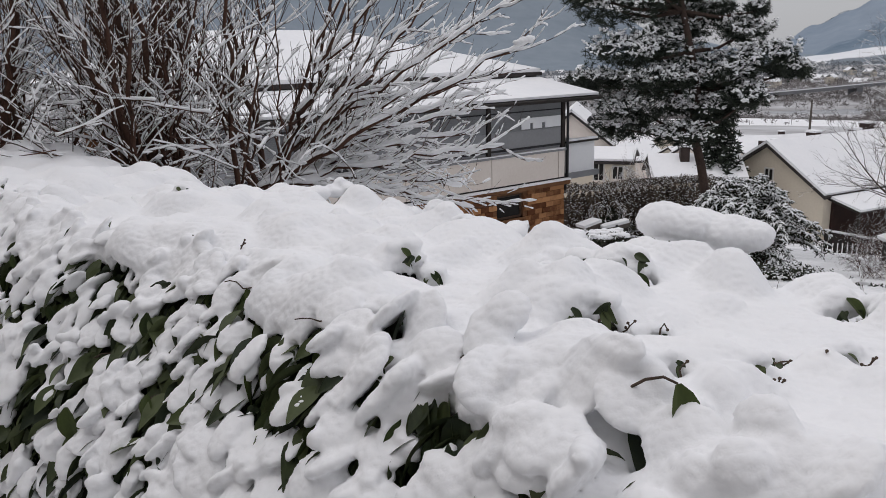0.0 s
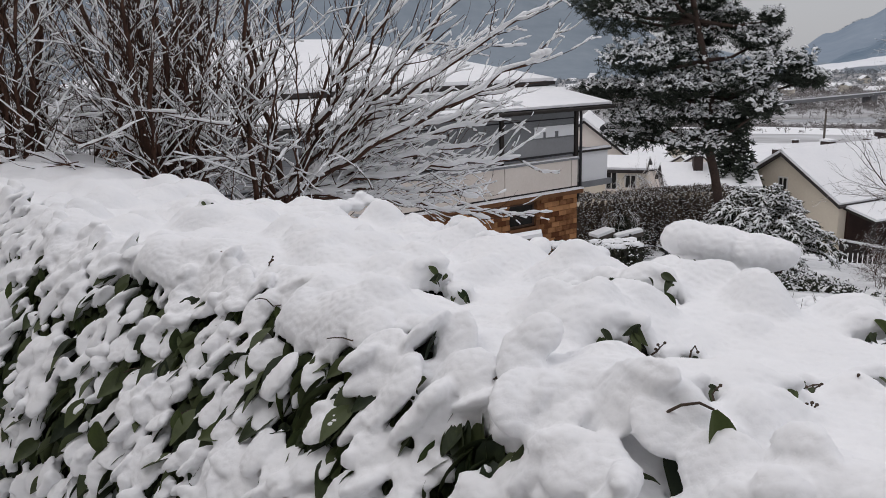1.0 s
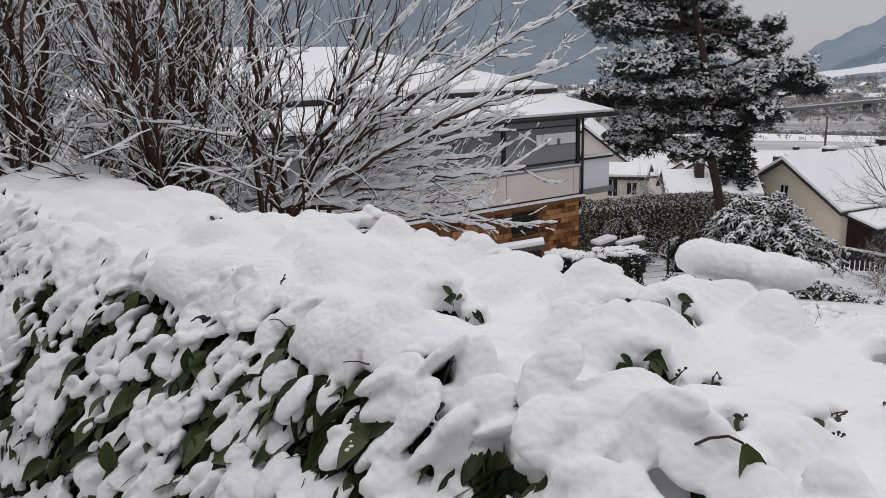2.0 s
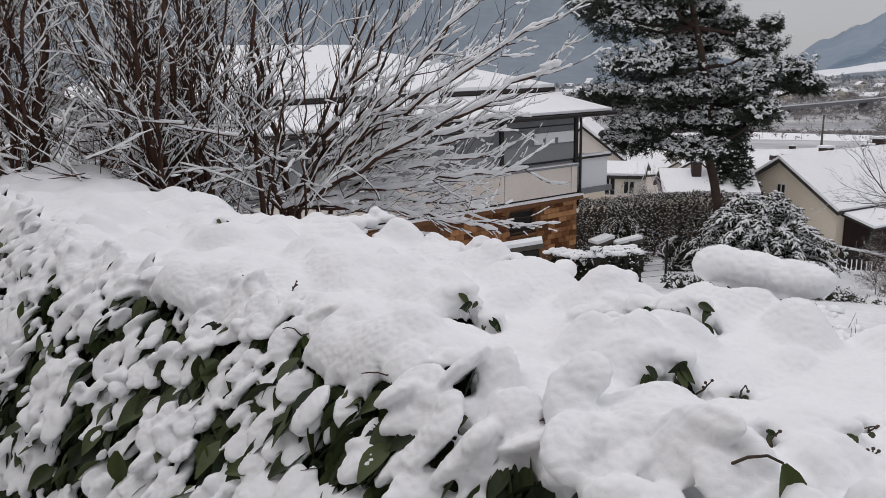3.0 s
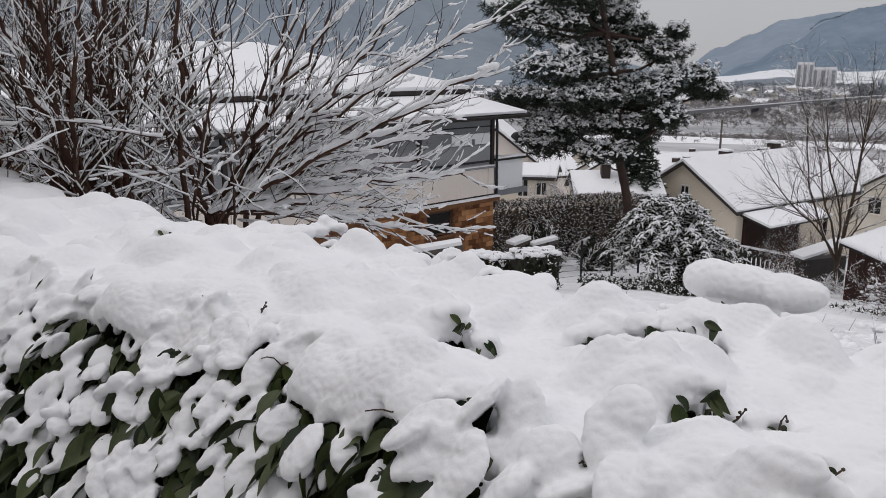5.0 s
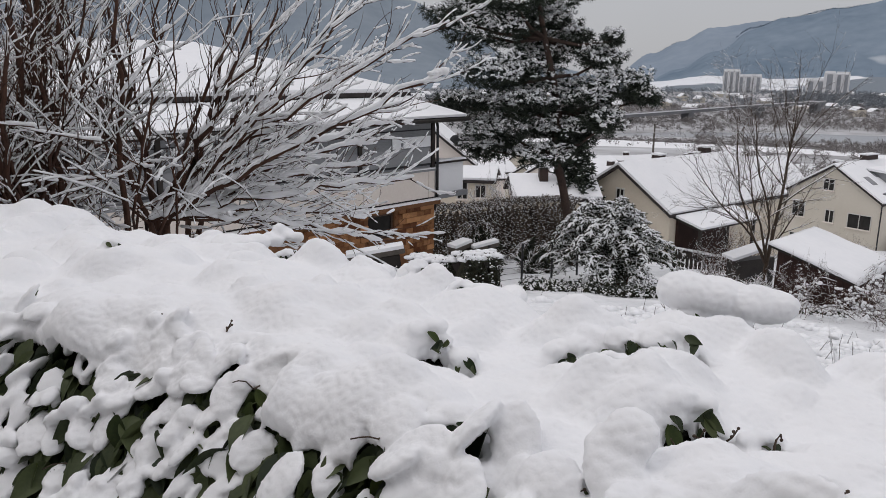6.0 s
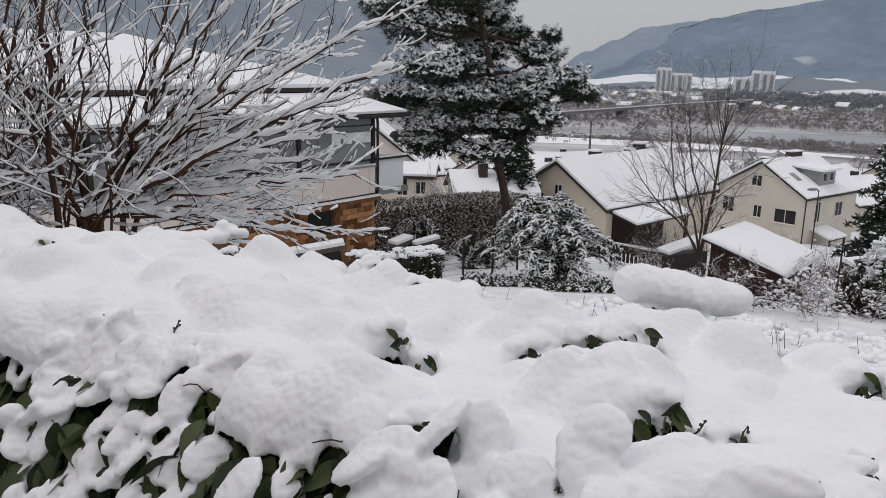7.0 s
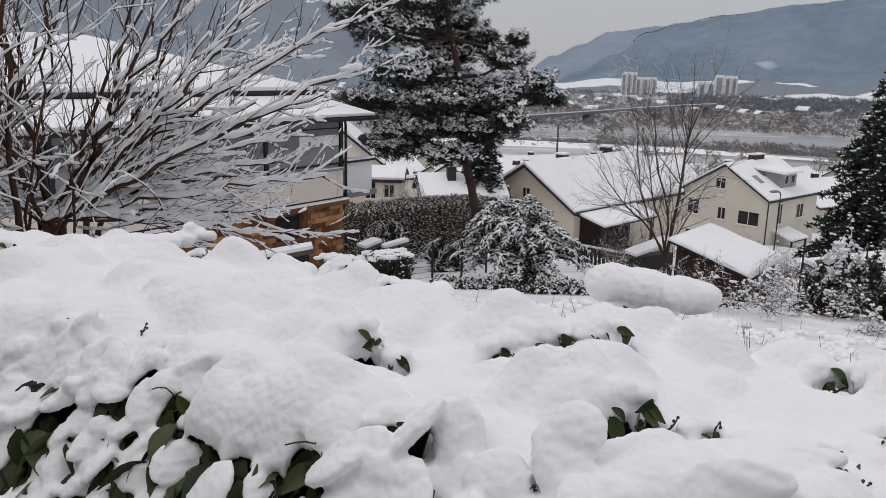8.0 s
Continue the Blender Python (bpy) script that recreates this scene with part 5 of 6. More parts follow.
# ---- garden shed ----
def build_shed():
    fr, rt, lf = Vector((13.58, 17.53, 0)), Vector((16.13, 19.29, 0)), Vector((12.1, 19.35, 0))
    ex = (rt - fr).normalized()
    ey = Vector((-ex.y, ex.x, 0))
    rz = math.degrees(math.atan2(ex.y, ex.x))
    Lx, Ly = 3.1, 2.3
    zb = -5.6
    ob = thing("garden_shed", pose(fr.x, fr.y, zb, 0, 0, rz), "dark brown wooden garden shed with a snow-covered sloping roof", "shed")
    zf, zk = -3.55 - zb, -2.88 - zb
    n = 14
    for i in range(n):
        x0 = 0.12 + (Lx - 0.24) * i / n
        g = Geo()
        span(g, x0, x0 + (Lx - 0.24) / n - 0.012, 0.14, 0.17, 0, zf - 0.02)
        part("board", g, BROWNWOOD, ob)
    for i in range(10):
        y0 = 0.17 + (Ly - 0.34) * i / 10
        g = Geo()
        span(g, 0.12, 0.15, y0, y0 + (Ly - 0.34) / 10 - 0.012, 0, zf + (zk - zf) * (y0 / Ly) - 0.04)
        part("board", g, BROWNWOOD, ob)
    g = Geo()
    span(g, 0.16, Lx - 0.12, 0.18, Ly - 0.15, 0, zf - 0.05)
    part("body", g, DARKWOOD, ob)
    g = Geo()
    slab(g, [(-0.05, -0.05, zf), (Lx + 0.05, -0.05, zf), (Lx + 0.05, Ly, zk), (-0.05, Ly, zk)], 0.09)
    rf = part("roof", g, DARKWOOD, ob, "dark roof boards")
    sn_ = Geo()
    m = 16
    for i in range(m + 1):
        for j in range(m + 1):
            u, v = i / m, j / m
            x, y = -0.09 + (Lx + 0.18) * u, -0.11 + (Ly + 0.15) * v
            edge = min(u, 1 - u, v, 1 - v)
            sn_.v.append((x, y, zf + (zk - zf) * (y / Ly) + 0.015 + 0.13 * ease(-0.02, 0.10, edge) + 0.02 * noise.noise((x * 2, y * 2, 4))))
    for i in range(m):
        for j in range(m):
            a = i * (m + 1) + j
            sn_.f.append((a, a + m + 1, a + m + 2, a + 1))
    o = part("snow", sn_, SNOW_FAR, rf, "thick snow on the shed roof", True)
    sd = o.modifiers.new("depth", "SOLIDIFY")
    sd.thickness = 0.05


build_shed()


# ---- houses further down ----
gabled_house("yellow_house", 5.6, 48.6, -8.75, 108, 5.9, 3.4, 4.0, 0.45, CREAM, "small yellow house half hidden behind the balcony house", 0.25,
             [("side", 4.1, 2.85, 0.55, 0.95), ("side", 5.2, 2.95, 0.55, 0.7)], [])
gabled_house("low_house", 11.9, 45.0, -9.6, 98, 4.6, 4.2, 4.2, 0.9, CREAM, "low house with a white snow-covered roof behind the hedge", 0.3, [], [(1.7, -0.6, 0.5, 0.9)])
wg = gabled_house("white_gable_house", 8.0, 50.0, -9.5, 12, 7.0, 5.0, 5.3, 2.0, PLASTER, "house with a white roof and a satellite dish", 0.3, [], [])
g = Geo()
ell(g, (0.1, -1.35, 6.65), (0.10, 0.42, 0.42), None, 2)
part("satellite_dish", g, METAL, wg, "dark satellite dish", True)
h3 = gabled_house("terrace_house", 40.0, 71.0, -15.2, 75, 9.0, 8.0, 5.0, 2.4, BEIGE, "house with a grey dormer behind the beige house", 0.3, [("side", 3.0, 2.5, 1.0, 1.2)], [(4.0, 0.3, 0.6, 0.7)])
g = Geo()
span(g, 1.5, 4.0, -3.6, -1.5, 5.4, 6.6)
d3 = part("dormer", g, GREYPANEL, h3, "dark grey dormer")
g = Geo()
slab(g, [(1.2, -4.0, 6.7), (4.3, -4.0, 6.7), (4.3, -1.0, 6.95), (1.2, -1.0, 6.95)], 0.15)
part("snow", g, SNOW_FAR, d3)


def village():
    rn = random.Random(61)
    spots = [(34.5, 70.0, 62), (39.5, 78.0, 66), (31.0, 82.0, 58), (62, 72, 70), (70, 64, 60), (52, 88, 65), (36, 92, 80), (30, 105, 60), (44, 112, 70), (60, 105, 75), (26, 84, 62), (75, 90, 66), (88, 74, 70), (22, 118, 70), (38, 135, 60), (66, 135, 72), (95, 100, 60), (14, 96, 75), (17, 135, 64)]
    for x, y, hd in spots:
        gz = ground_z(x, y)
        gabled_house("village_house", x, y, gz - 0.2, hd + rn.uniform(-8, 8), rn.uniform(8, 12), rn.uniform(7, 8.5), rn.uniform(2.8, 4.0), rn.uniform(2.0, 2.8), rn.choice((CREAM, BEIGE, PLASTER)),
                     "village house with a snow-covered roof lower on the slope", 0.3,
                     [("gable", 1.6, 1.2, 1.0, 1.2), ("gable", -1.6, 1.2, 1.0, 1.2), ("side", 2.5, 1.2, 1.1, 1.2)], [(rn.uniform(2, 6), 0.3, 0.7, 0.8)], "village houses")


village()


# ---- low buildings by the spruce ----
def low_shed(x, y, z, rz, L, W, h0, h1_, label):
    ob = thing("low_shed", pose(x, y, z, 0, 0, rz), label, "shed", "sheds by the spruce")
    g = Geo()
    for a, b, c, d in ((0, L, 0, 0.1), (0, 0.1, 0.1, W), (L - 0.1, L, 0.1, W), (0.1, L - 0.1, W - 0.1, W)):
        span(g, a, b, c, d, -0.8, h0)
    part("wall", g, BROWNWOOD, ob)
    g = Geo()
    slab(g, [(-0.3, -0.4, h0), (L + 0.3, -0.4, h0), (L + 0.3, W + 0.3, h1_), (-0.3, W + 0.3, h1_)], 0.1)
    r = part("roof", g, DARKWOOD, ob)
    g = Geo()
    slab(g, [(-0.33, -0.44, h0 + 0.17), (L + 0.33, -0.44, h0 + 0.17), (L + 0.33, W + 0.33, h1_ + 0.17), (-0.33, W + 0.33, h1_ + 0.17)], 0.165)
    part("snow", g, SNOW_FAR, r)


low_shed(24.0, 24.3, -7.6, 8, 4.5, 1.7, 1.35, 1.8, "low wooden shed with a snowy roof below the spruce")
low_shed(22.3, 23.0, -7.4, 5, 3.4, 0.9, 1.0, 1.15, "flat lean-to with snow on top below the spruce")

# lean-to roof between fence and shed
ob = thing("lean_to", pose(13.9, 23.0, -6.2, 0, 0, 15), "dark lean-to with a snowy roof beside the garden shed", "shed")
g = Geo()
slab(g, [(-0.4, 0.2, 1.95), (1.6, 0.2, 2.3), (1.6, 0.75, 2.36), (-0.4, 0.75, 2.01)], 0.1)
part("roof", g, SNOW_FAR, ob, "snow-covered roof")
g = Geo()
span(g, -0.2, 1.5, 0.25, 0.7, -0.6, 1.8)
part("wall", g, DARKWOOD, ob)


# ---- fences ----
def picket_fence():
    a, b = Vector((15.2, 30.75, -6.85)), Vector((18.6, 28.9, -7.3))
    d = b - a
    L = d.xy.length
    rz = math.degrees(math.atan2(d.y, d.x))
    ob = thing("picket_fence", pose(*a, 0, 0, rz), "dark wooden fence with turned pickets and snow on its rails", "fence")
    fall = d.z / L
    n = 22
    for i in range(n):
        x = L * (i + 0.5) / n
        z = fall * x
        g = Geo()
        v = []
        prof = [(0.0, 0.082), (0.2, 0.082), (0.28, 0.058), (0.5, 0.074), (0.72, 0.056), (0.82, 0.083), (1.06, 0.08), (1.14, 0.04)]
        for hz, hw in prof:
            for sx, sy in ((-1, -1), (1, -1), (1, 1), (-1, 1)):
                v.append((x + sx * hw, sy * 0.015, z + hz))
        f = [(4 * k + j, 4 * k + (j + 1) % 4, 4 * k + 4 + (j + 1) % 4, 4 * k + 4 + j) for k in range(len(prof) - 1) for j in range(4)]
        f += [(3, 2, 1, 0), tuple(4 * (len(prof) - 1) + j for j in range(4))]
        g.add(v, f)
        part("picket", g, DARKWOOD, ob)
    for hz in (0.12, 0.96):
        g = Geo()
        tube(g, [(0, 0.03, hz), (L, 0.03, hz + d.z)], [0.045, 0.045], 4)
        part("rail", g, DARKWOOD, ob)
    g = Geo()
    tube(g, [(0, 0.0, 1.17), (L * 0.5, 0, 1.17 + d.z * 0.5), (L, 0, 1.17 + d.z)], [0.05, 0.06, 0.05], 6)
    part("snow", g, SNOW_FAR, ob, "snow along the fence top", True)


picket_fence()


def wire_fence():
    posts = [(5.84, 21.61), (7.29, 23.25), (8.7, 24.8), (4.5, 20.2)]
    ob = thing("wire_fence", pose(5.84, 21.61, -4.45), "wire mesh fence with thin dark posts in the snow", "fence")
    o = Vector((5.84, 21.61, -4.45))
    order = sorted(posts)
    tops = []
    for x, y in order:
        z = ground_z(x, y)
        g = Geo()
        tube(g, [Vector((x, y, z - 0.2)) - o, Vector((x, y, z + 1.15)) - o], [0.035, 0.035], 6)
        part("post", g, METAL, ob)
        tops.append(Vector((x, y, z)) - o)
    for k in range(7):
        g = Geo()
        tube(g, [p + Vector((0, 0, 0.12 + k * 0.165)) for p in tops], [0.005] * len(tops), 4)
        part("wire", g, METAL, ob)


wire_fence()


# ---- clipped hedges in the garden below ----
def leafy_hedge(a, b, width, z0, z1, seed, label, leaf, snow_top=True, dens=260, flecks=0.25, size=0.07):
    rn = random.Random(seed)
    A, B = Vector((*a, 0)), Vector((*b, 0))
    d = B - A
    L = d.length
    ob = thing("clipped_hedge", pose(A.x, A.y, z0, 0, 0, math.degrees(math.atan2(d.y, d.x))), label, "hedge", "hedges in the garden below")
    h = z1 - z0
    core, lv, sno = Geo(), Geo(), Geo()
    m = max(4, int(L / 0.3))
    for i in range(m):
        x = L * (i + 0.5) / m
        ell(core, (x, 0, h * 0.45), (L / m * 0.9, width * 0.46, h * 0.5), None, 1)
    n = int(dens * L * h)
    for i in range(n):
        x = rn.uniform(0, L)
        if rn.random() < 0.72:
            z = rn.uniform(0.02, 1.0) * h
            y = -width * 0.5 * (1 - 0.25 * (z / h) ** 3) + rn.uniform(-0.06, 0.08)
        else:
            z = h + rn.uniform(-0.1, 0.06)
            y = rn.uniform(-0.5, 0.5) * width
        z += 0.08 * noise.noise((x * 2, z, seed))
        tuft(lv, rn, (x, y, z), rn.uniform(0.7, 1.3) * size, 4, 0.3)
        if rn.random() < flecks:
            cap(sno, rn, (x + rn.uniform(-0.03, 0.03), y - 0.04, z + 0.02), rn.uniform(0.2, 0.5) * size, 0.6)
    if snow_top:
        k = int(L / 0.13)
        for i in range(k):
            for j in range(3):
                ell(sno, (L * (i + rn.random()) / k, width * (j - 1) * 0.3 + rn.uniform(-0.05, 0.05), h + 0.03 + rn.uniform(-0.03, 0.03)), (0.15, 0.14, rn.uniform(0.05, 0.085)), None, 1)
    # evergreen hedges are filled with the near-black painted shade
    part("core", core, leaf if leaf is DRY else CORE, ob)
    tagged(part("foliage", lv, leaf, ob), kind="stuff")
    tagged(part("snow", sno, SNOW_FAR, ob, "", True), kind="stuff")


leafy_hedge((4.6, 31.5), (11.6, 33.4), 1.3, -6.4, -3.85, 71, "tall clipped hedge with brown leaves and flecks of snow", DRY, False, 280, 0.7, 0.075)
leafy_hedge((2.3, 19.7), (3.4, 19.15), 0.7, -4.4, -3.02, 73, "low dark evergreen hedge with a cap of snow", EVERGREEN, True, 300, 0.18)
leafy_hedge((3.35, 18.75), (4.40, 18.85), 0.9, -4.6, -2.82, 74, "dark evergreen hedge end with snow on top", EVERGREEN, True, 300, 0.25)
leafy_hedge((5.2, 19.55), (9.3, 18.0), 0.7, -4.9, -3.72, 75, "low ragged evergreen edging with patches of snow", EVERGREEN, False, 220, 0.55, 0.08)
leafy_hedge((9.3, 18.0), (12.2, 16.0), 0.7, -5.2, -3.95, 76, "low ragged evergreen edging with patches of snow", EVERGREEN, False, 200, 0.55, 0.08)
snowy_bush(5.9, 27.5, -5.4, 2.2, 1.7, 42, "low spreading conifer bush dusted with snow", 40, 0.016, True)
snowy_bush(7.4, 25.5, -5.3, 1.8, 1.3, 43, "low garden shrub dusted with snow", 26, 0.018, True)
snowy_bush(8.0, 36.0, -6.6, 2.6, 2.9, 44, "grey leafless shrub dusted with snow behind the hedge", 70, 0.011, False, kids=(8, 3))
snowy_bush(9.3, 37.6, -7.0, 2.2, 3.3, 45, "grey leafless shrub dusted with snow behind the hedge", 55, 0.011, False, kids=(8, 3))
snowy_bush(12.3, 21.9, -5.5, 2.2, 1.0, 46, "tangled leafless shrub with snow on its twigs", 40, 0.018, False)
snowy_bush(13.4, 21.2, -5.4, 1.9, 1.2, 47, "tangled leafless shrub with snow on its twigs", 40, 0.016, False)
snowy_bush(13.2, 15.9, -4.3, 1.6, 1.7, 48, "leafless shrub with snowy twigs beside the shed", 14, 0.010, False, kids=(7, 3), wob=0.2, keep=0.4, caps=0.03)
snowy_bush(14.6, 16.0, -4.35, 1.4, 1.6, 49, "leafless shrub with snowy twigs beside the shed", 20, 0.011, True, kids=(7, 3), wob=0.2, keep=0.5, caps=0.04)
snowy_bush(16.6, 17.4, -4.9, 1.3, 2.3, 52, "slim evergreen weighed down by clumps of snow", 44, 0.03, True, caps=0.3, capr=0.09)
snowy_bush(18.2, 17.6, -5.1, 1.8, 1.1, 53, "low snowed-in shrub on the slope", 26, 0.026, True, caps=0.3, capr=0.09)
snowy_bush(20.0, 18.2, -5.5, 1.7, 1.1, 54, "low snowed-in shrub on the slope", 26, 0.026, True, caps=0.3, capr=0.09)
snowy_bush(19.7, 15.2, -5.0, 1.7, 1.3, 55, "low snowed-in shrub on the slope", 24, 0.026, True, caps=0.3, capr=0.09)


for k, (bx, by, bw, bh) in enumerate(((11.6, 14.4, 1.3, 0.9), (12.4, 15.3, 1.2, 1.0), (14.0, 14.9, 1.2, 0.8), (15.6, 15.6, 1.4, 1.5), (10.9, 15.6, 1.4, 0.9), (16.9, 16.0, 1.2, 0.9), (13.3, 13.2, 1.0, 0.5), (15.0, 13.4, 1.0, 0.5), (17.8, 15.6, 1.2, 0.6))):
    snowy_bush(bx, by, ground_z(bx, by) - 0.05, bw * 1.3, bh * 1.35, 120 + k, "leafless garden shrub with snow on its thin twigs", 18, 0.009, k in (3, 5), kids=(8, 3), wob=0.2, keep=0.42, caps=0.03)


for k, (bx, by, bw, bh) in enumerate(((15.0, 26.6, 2.2, 1.9), (16.6, 27.4, 2.6, 2.4), (18.6, 26.4, 2.4, 2.0), (20.8, 27.2, 2.6, 2.2), (11.4, 20.2, 1.8, 1.3), (12.6, 18.6, 1.6, 1.2), (17.4, 21.4, 1.8, 1.9), (19.4, 22.2, 2.0, 1.8), (21.6, 20.6, 2.0, 1.7))):
    snowy_bush(bx, by, ground_z(bx, by) - 0.05, bw, bh, 170 + k, "brown leafless garden shrub lightly dusted with snow", 30, 0.008, False, kids=(8, 3), wob=0.2, keep=0.4)


def snow_clods():
    """Uneven snow and snowed-in tussocks on the slope behind the hedge."""
    rn = random.Random(133)
    g, tw = Geo(), Geo()
    for i in range(330):
        a, d = radians(rn.uniform(8, 62)), rn.uniform(3.2, 17) 
        x, y = d * math.sin(a), d * math.cos(a)
        if 0.75 * x + 0.66 * y < 3.0:
            continue
        big = rn.uniform(0.05, 0.16) * (0.5 + d / 14)
        for k in range(6):
            r = big * rn.uniform(0.2, 0.6)
            bx, by = x + rn.uniform(-1, 1) * big, y + rn.uniform(-1, 1) * big
            ell(g, (bx, by, ground_z(bx, by) + rn.uniform(0, 0.4) * r), (r * rn.uniform(0.8, 1.6), r, r * rn.uniform(0.5, 0.9)), Matrix.Rotation(rn.uniform(0, 3), 3, "Z"), 1)
        if rn.random() < 0.4:
            tube(tw, [(x, y, ground_z(x, y)), (x + rn.uniform(-0.15, 0.15), y, ground_z(x, y) + rn.uniform(0.12, 0.3))], [0.006, 0.003], 4)
    tagged(part("snow_clods", g, SNOW, None, "", True), "lumpy snow over tussocks on the garden slope", "snow", kind="stuff")
    tagged(part("dry_stalks", tw, TWIG), "thin dry stalks standing out of the snow", "stalks", kind="stuff")


snow_clods()


for k, (bx, by, bw, bh) in enumerate(((1.52, 2.86, 0.4, 0.98), (2.6, 3.5, 0.5, 0.75), (3.4, 3.6, 0.5, 0.6))):
    snowy_bush(bx, by, ground_z(bx, by) - 0.05, bw, bh, 150 + k, "thin young shoots capped with clumps of snow", 5, 0.010, False, kids=(3, 1), caps=0.3, capr=0.03)


# ---- clutter beside the brick wall ----
def plank(x, y, z, rz, L, W, tilt, label, name="timber_stack"):
    ob = thing(name, pose(x, y, z, 0, tilt, rz), label, "timber", "snow-covered timber")
    for k in range(3):
        g = Geo()
        box(g, (0, W * (k - 1) / 3, -0.09), (L, W / 3 - 0.02, 0.13))
        part("board", g, GREYWOOD, ob)
    g = Geo()
    box(g, (0, 0, 0.025), (L * 0.98, W * 0.96, 0.10))
    part("snow", g, SNOW_FAR, ob)
    g = Geo()
    box(g, (0, 0, -0.62), (L * 0.8, W * 0.8, 0.92))
    part("trestle", g, DARKWOOD, ob)


plank(4.4, 23.7, -3.62, 30, 0.7, 0.45, -10, "weathered wooden table with a slab of snow")
plank(5.2, 23.7, -3.66, 15, 0.9, 0.3, -9, "weathered boards leaning in the snow")
plank(4.85, 22.9, -3.8, 20, 1.0, 0.4, 4, "weathered bench with a slab of snow")
plank(1.45, 20.4, -2.98, -3, 1.55, 0.5, -9, "low wooden box with a slab of snow by the wall")

# trellis poles and stakes
for x, y, h, ln in ((17.6, 18.6, 2.0, 0.12), (18.3, 18.4, 1.9, -0.2), (18.9, 18.9, 2.1, 0.05), (17.2, 19.6, 1.9, 0.0), (19.4, 18.0, 1.7, 0.25)):
    g = Geo()
    tube(g, [(0, 0, -0.2), (ln * 0.5, 0, h * 0.5), (ln, 0, h)], [0.03, 0.028, 0.025], 6)
    o = part("garden_stake", g, METAL)
    o.matrix_basis = pose(x, y, ground_z(x, y) - 0.1)
    tagged(o, "thin dark stake standing in the snowy garden", "stake", "garden stakes")


def street_lamp(x, y, z, h):
    ob = thing("street_lamp", pose(x, y, z), "slim grey street lamp by the beige house", "street lamp")
    g = Geo()
    tube(g, [(0, 0, -0.5), (0, 0, h * 0.6), (0, 0, h)], [0.045, 0.038, 0.03], 8)
    part("pole", g, METAL, ob)
    g = Geo()
    tube(g, [(0, 0, h), (-0.1, 0, h + 0.12), (-0.55, 0, h + 0.16)], [0.045, 0.04, 0.035], 6)
    part("arm", g, METAL, ob)
    g = Geo()
    ell(g, (-0.5, 0, h + 0.16), (0.4, 0.16, 0.1), None, 2)
    part("lamp_head", g, SLAT, ob)


street_lamp(35.5, 42.2, -9.6, 3.9)
g = Geo()
tube(g, [(0, 0, -3), (0, 0, 6.5), (0, 0, 9.5)], [0.12, 0.1, 0.07], 6)
o = part("power_pole", g, GREYWOOD)
o.matrix_basis = pose(30.8, 66.5, -12.5)
tagged(o, "slim wooden pole above the village roofs", "pole")


# ---- the valley: woods, fields, river, bridge, towers ----
def fan_tree(g, rn, x, y, z, h, w):
    """A rounded bare crown of fine branches over a thin stem."""
    for k in range(4):
        r = h * rn.uniform(0.20, 0.34)
        tuft(g, rn, (x + rn.uniform(-0.7, 0.7) * w, y + rn.uniform(-0.7, 0.7) * w, z + r * 0.9 + rn.uniform(0, 0.5) * h * 0.7), r, 11, 0.08)
    g.add([(x - 0.1, y, z - 0.5), (x + 0.1, y, z - 0.5), (x + 0.08, y, z + h * 0.6), (x - 0.08, y, z + h * 0.6)], [(0, 1, 2, 3)])


def woods(name, rows, m, seed, label):
    rn = random.Random(seed)
    g = Geo()
    for a0, a1, d0, d1, n, h0, h1_ in rows:
        for i in range(n):
            hd, d = radians(rn.uniform(a0, a1)), rn.uniform(d0, d1)
            x, y = d * math.sin(hd), d * math.cos(hd)
            h = rn.uniform(h0, h1_)
            fan_tree(g, rn, x, y, ground_z(x, y), h, h * rn.uniform(0.45, 0.9))
    tagged(part(name, g, m), label, "woods", kind="stuff")


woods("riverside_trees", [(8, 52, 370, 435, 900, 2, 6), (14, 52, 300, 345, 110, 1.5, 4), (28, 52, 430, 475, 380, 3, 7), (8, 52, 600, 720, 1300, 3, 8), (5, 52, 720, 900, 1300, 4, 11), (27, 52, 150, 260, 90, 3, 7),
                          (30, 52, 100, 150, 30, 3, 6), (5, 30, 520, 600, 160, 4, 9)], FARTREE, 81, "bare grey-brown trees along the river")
woods("valley_woods", [(33, 56, 920, 1300, 1300, 8, 20), (5, 33, 920, 1350, 500, 6, 14), (10, 56, 1400, 1900, 420, 7, 14), (21, 58, 1455, 1600, 420, 6, 13)], FARWOOD, 83, "dark woods across the valley, mist painted into their grey-blue")


def patch(name, m, pts, z, label, category):
    g = Geo()
    g.add([(d * math.sin(radians(a)), d * math.cos(radians(a)), z) for a, d in pts], [tuple(range(len(pts)))])
    o = part(name, g, m)
    if o.data.polygons[0].normal.z < 0:
        o.data.flip_normals()
    return tagged(o, label, category, kind="structure")


patch("river", WATER, [(22, 480), (30, 475), (40, 490), (56, 520), (56, 600), (44, 585), (34, 560), (28, 540), (22, 510)], -37.6, "grey river winding through the valley", "river")
patch("snow_field", SNOW_FAR, [(8, 250), (20, 262), (34, 262), (50, 250), (50, 300), (34, 322), (20, 330), (8, 320)], -26.2, "white snow-covered field beyond the village", "field")


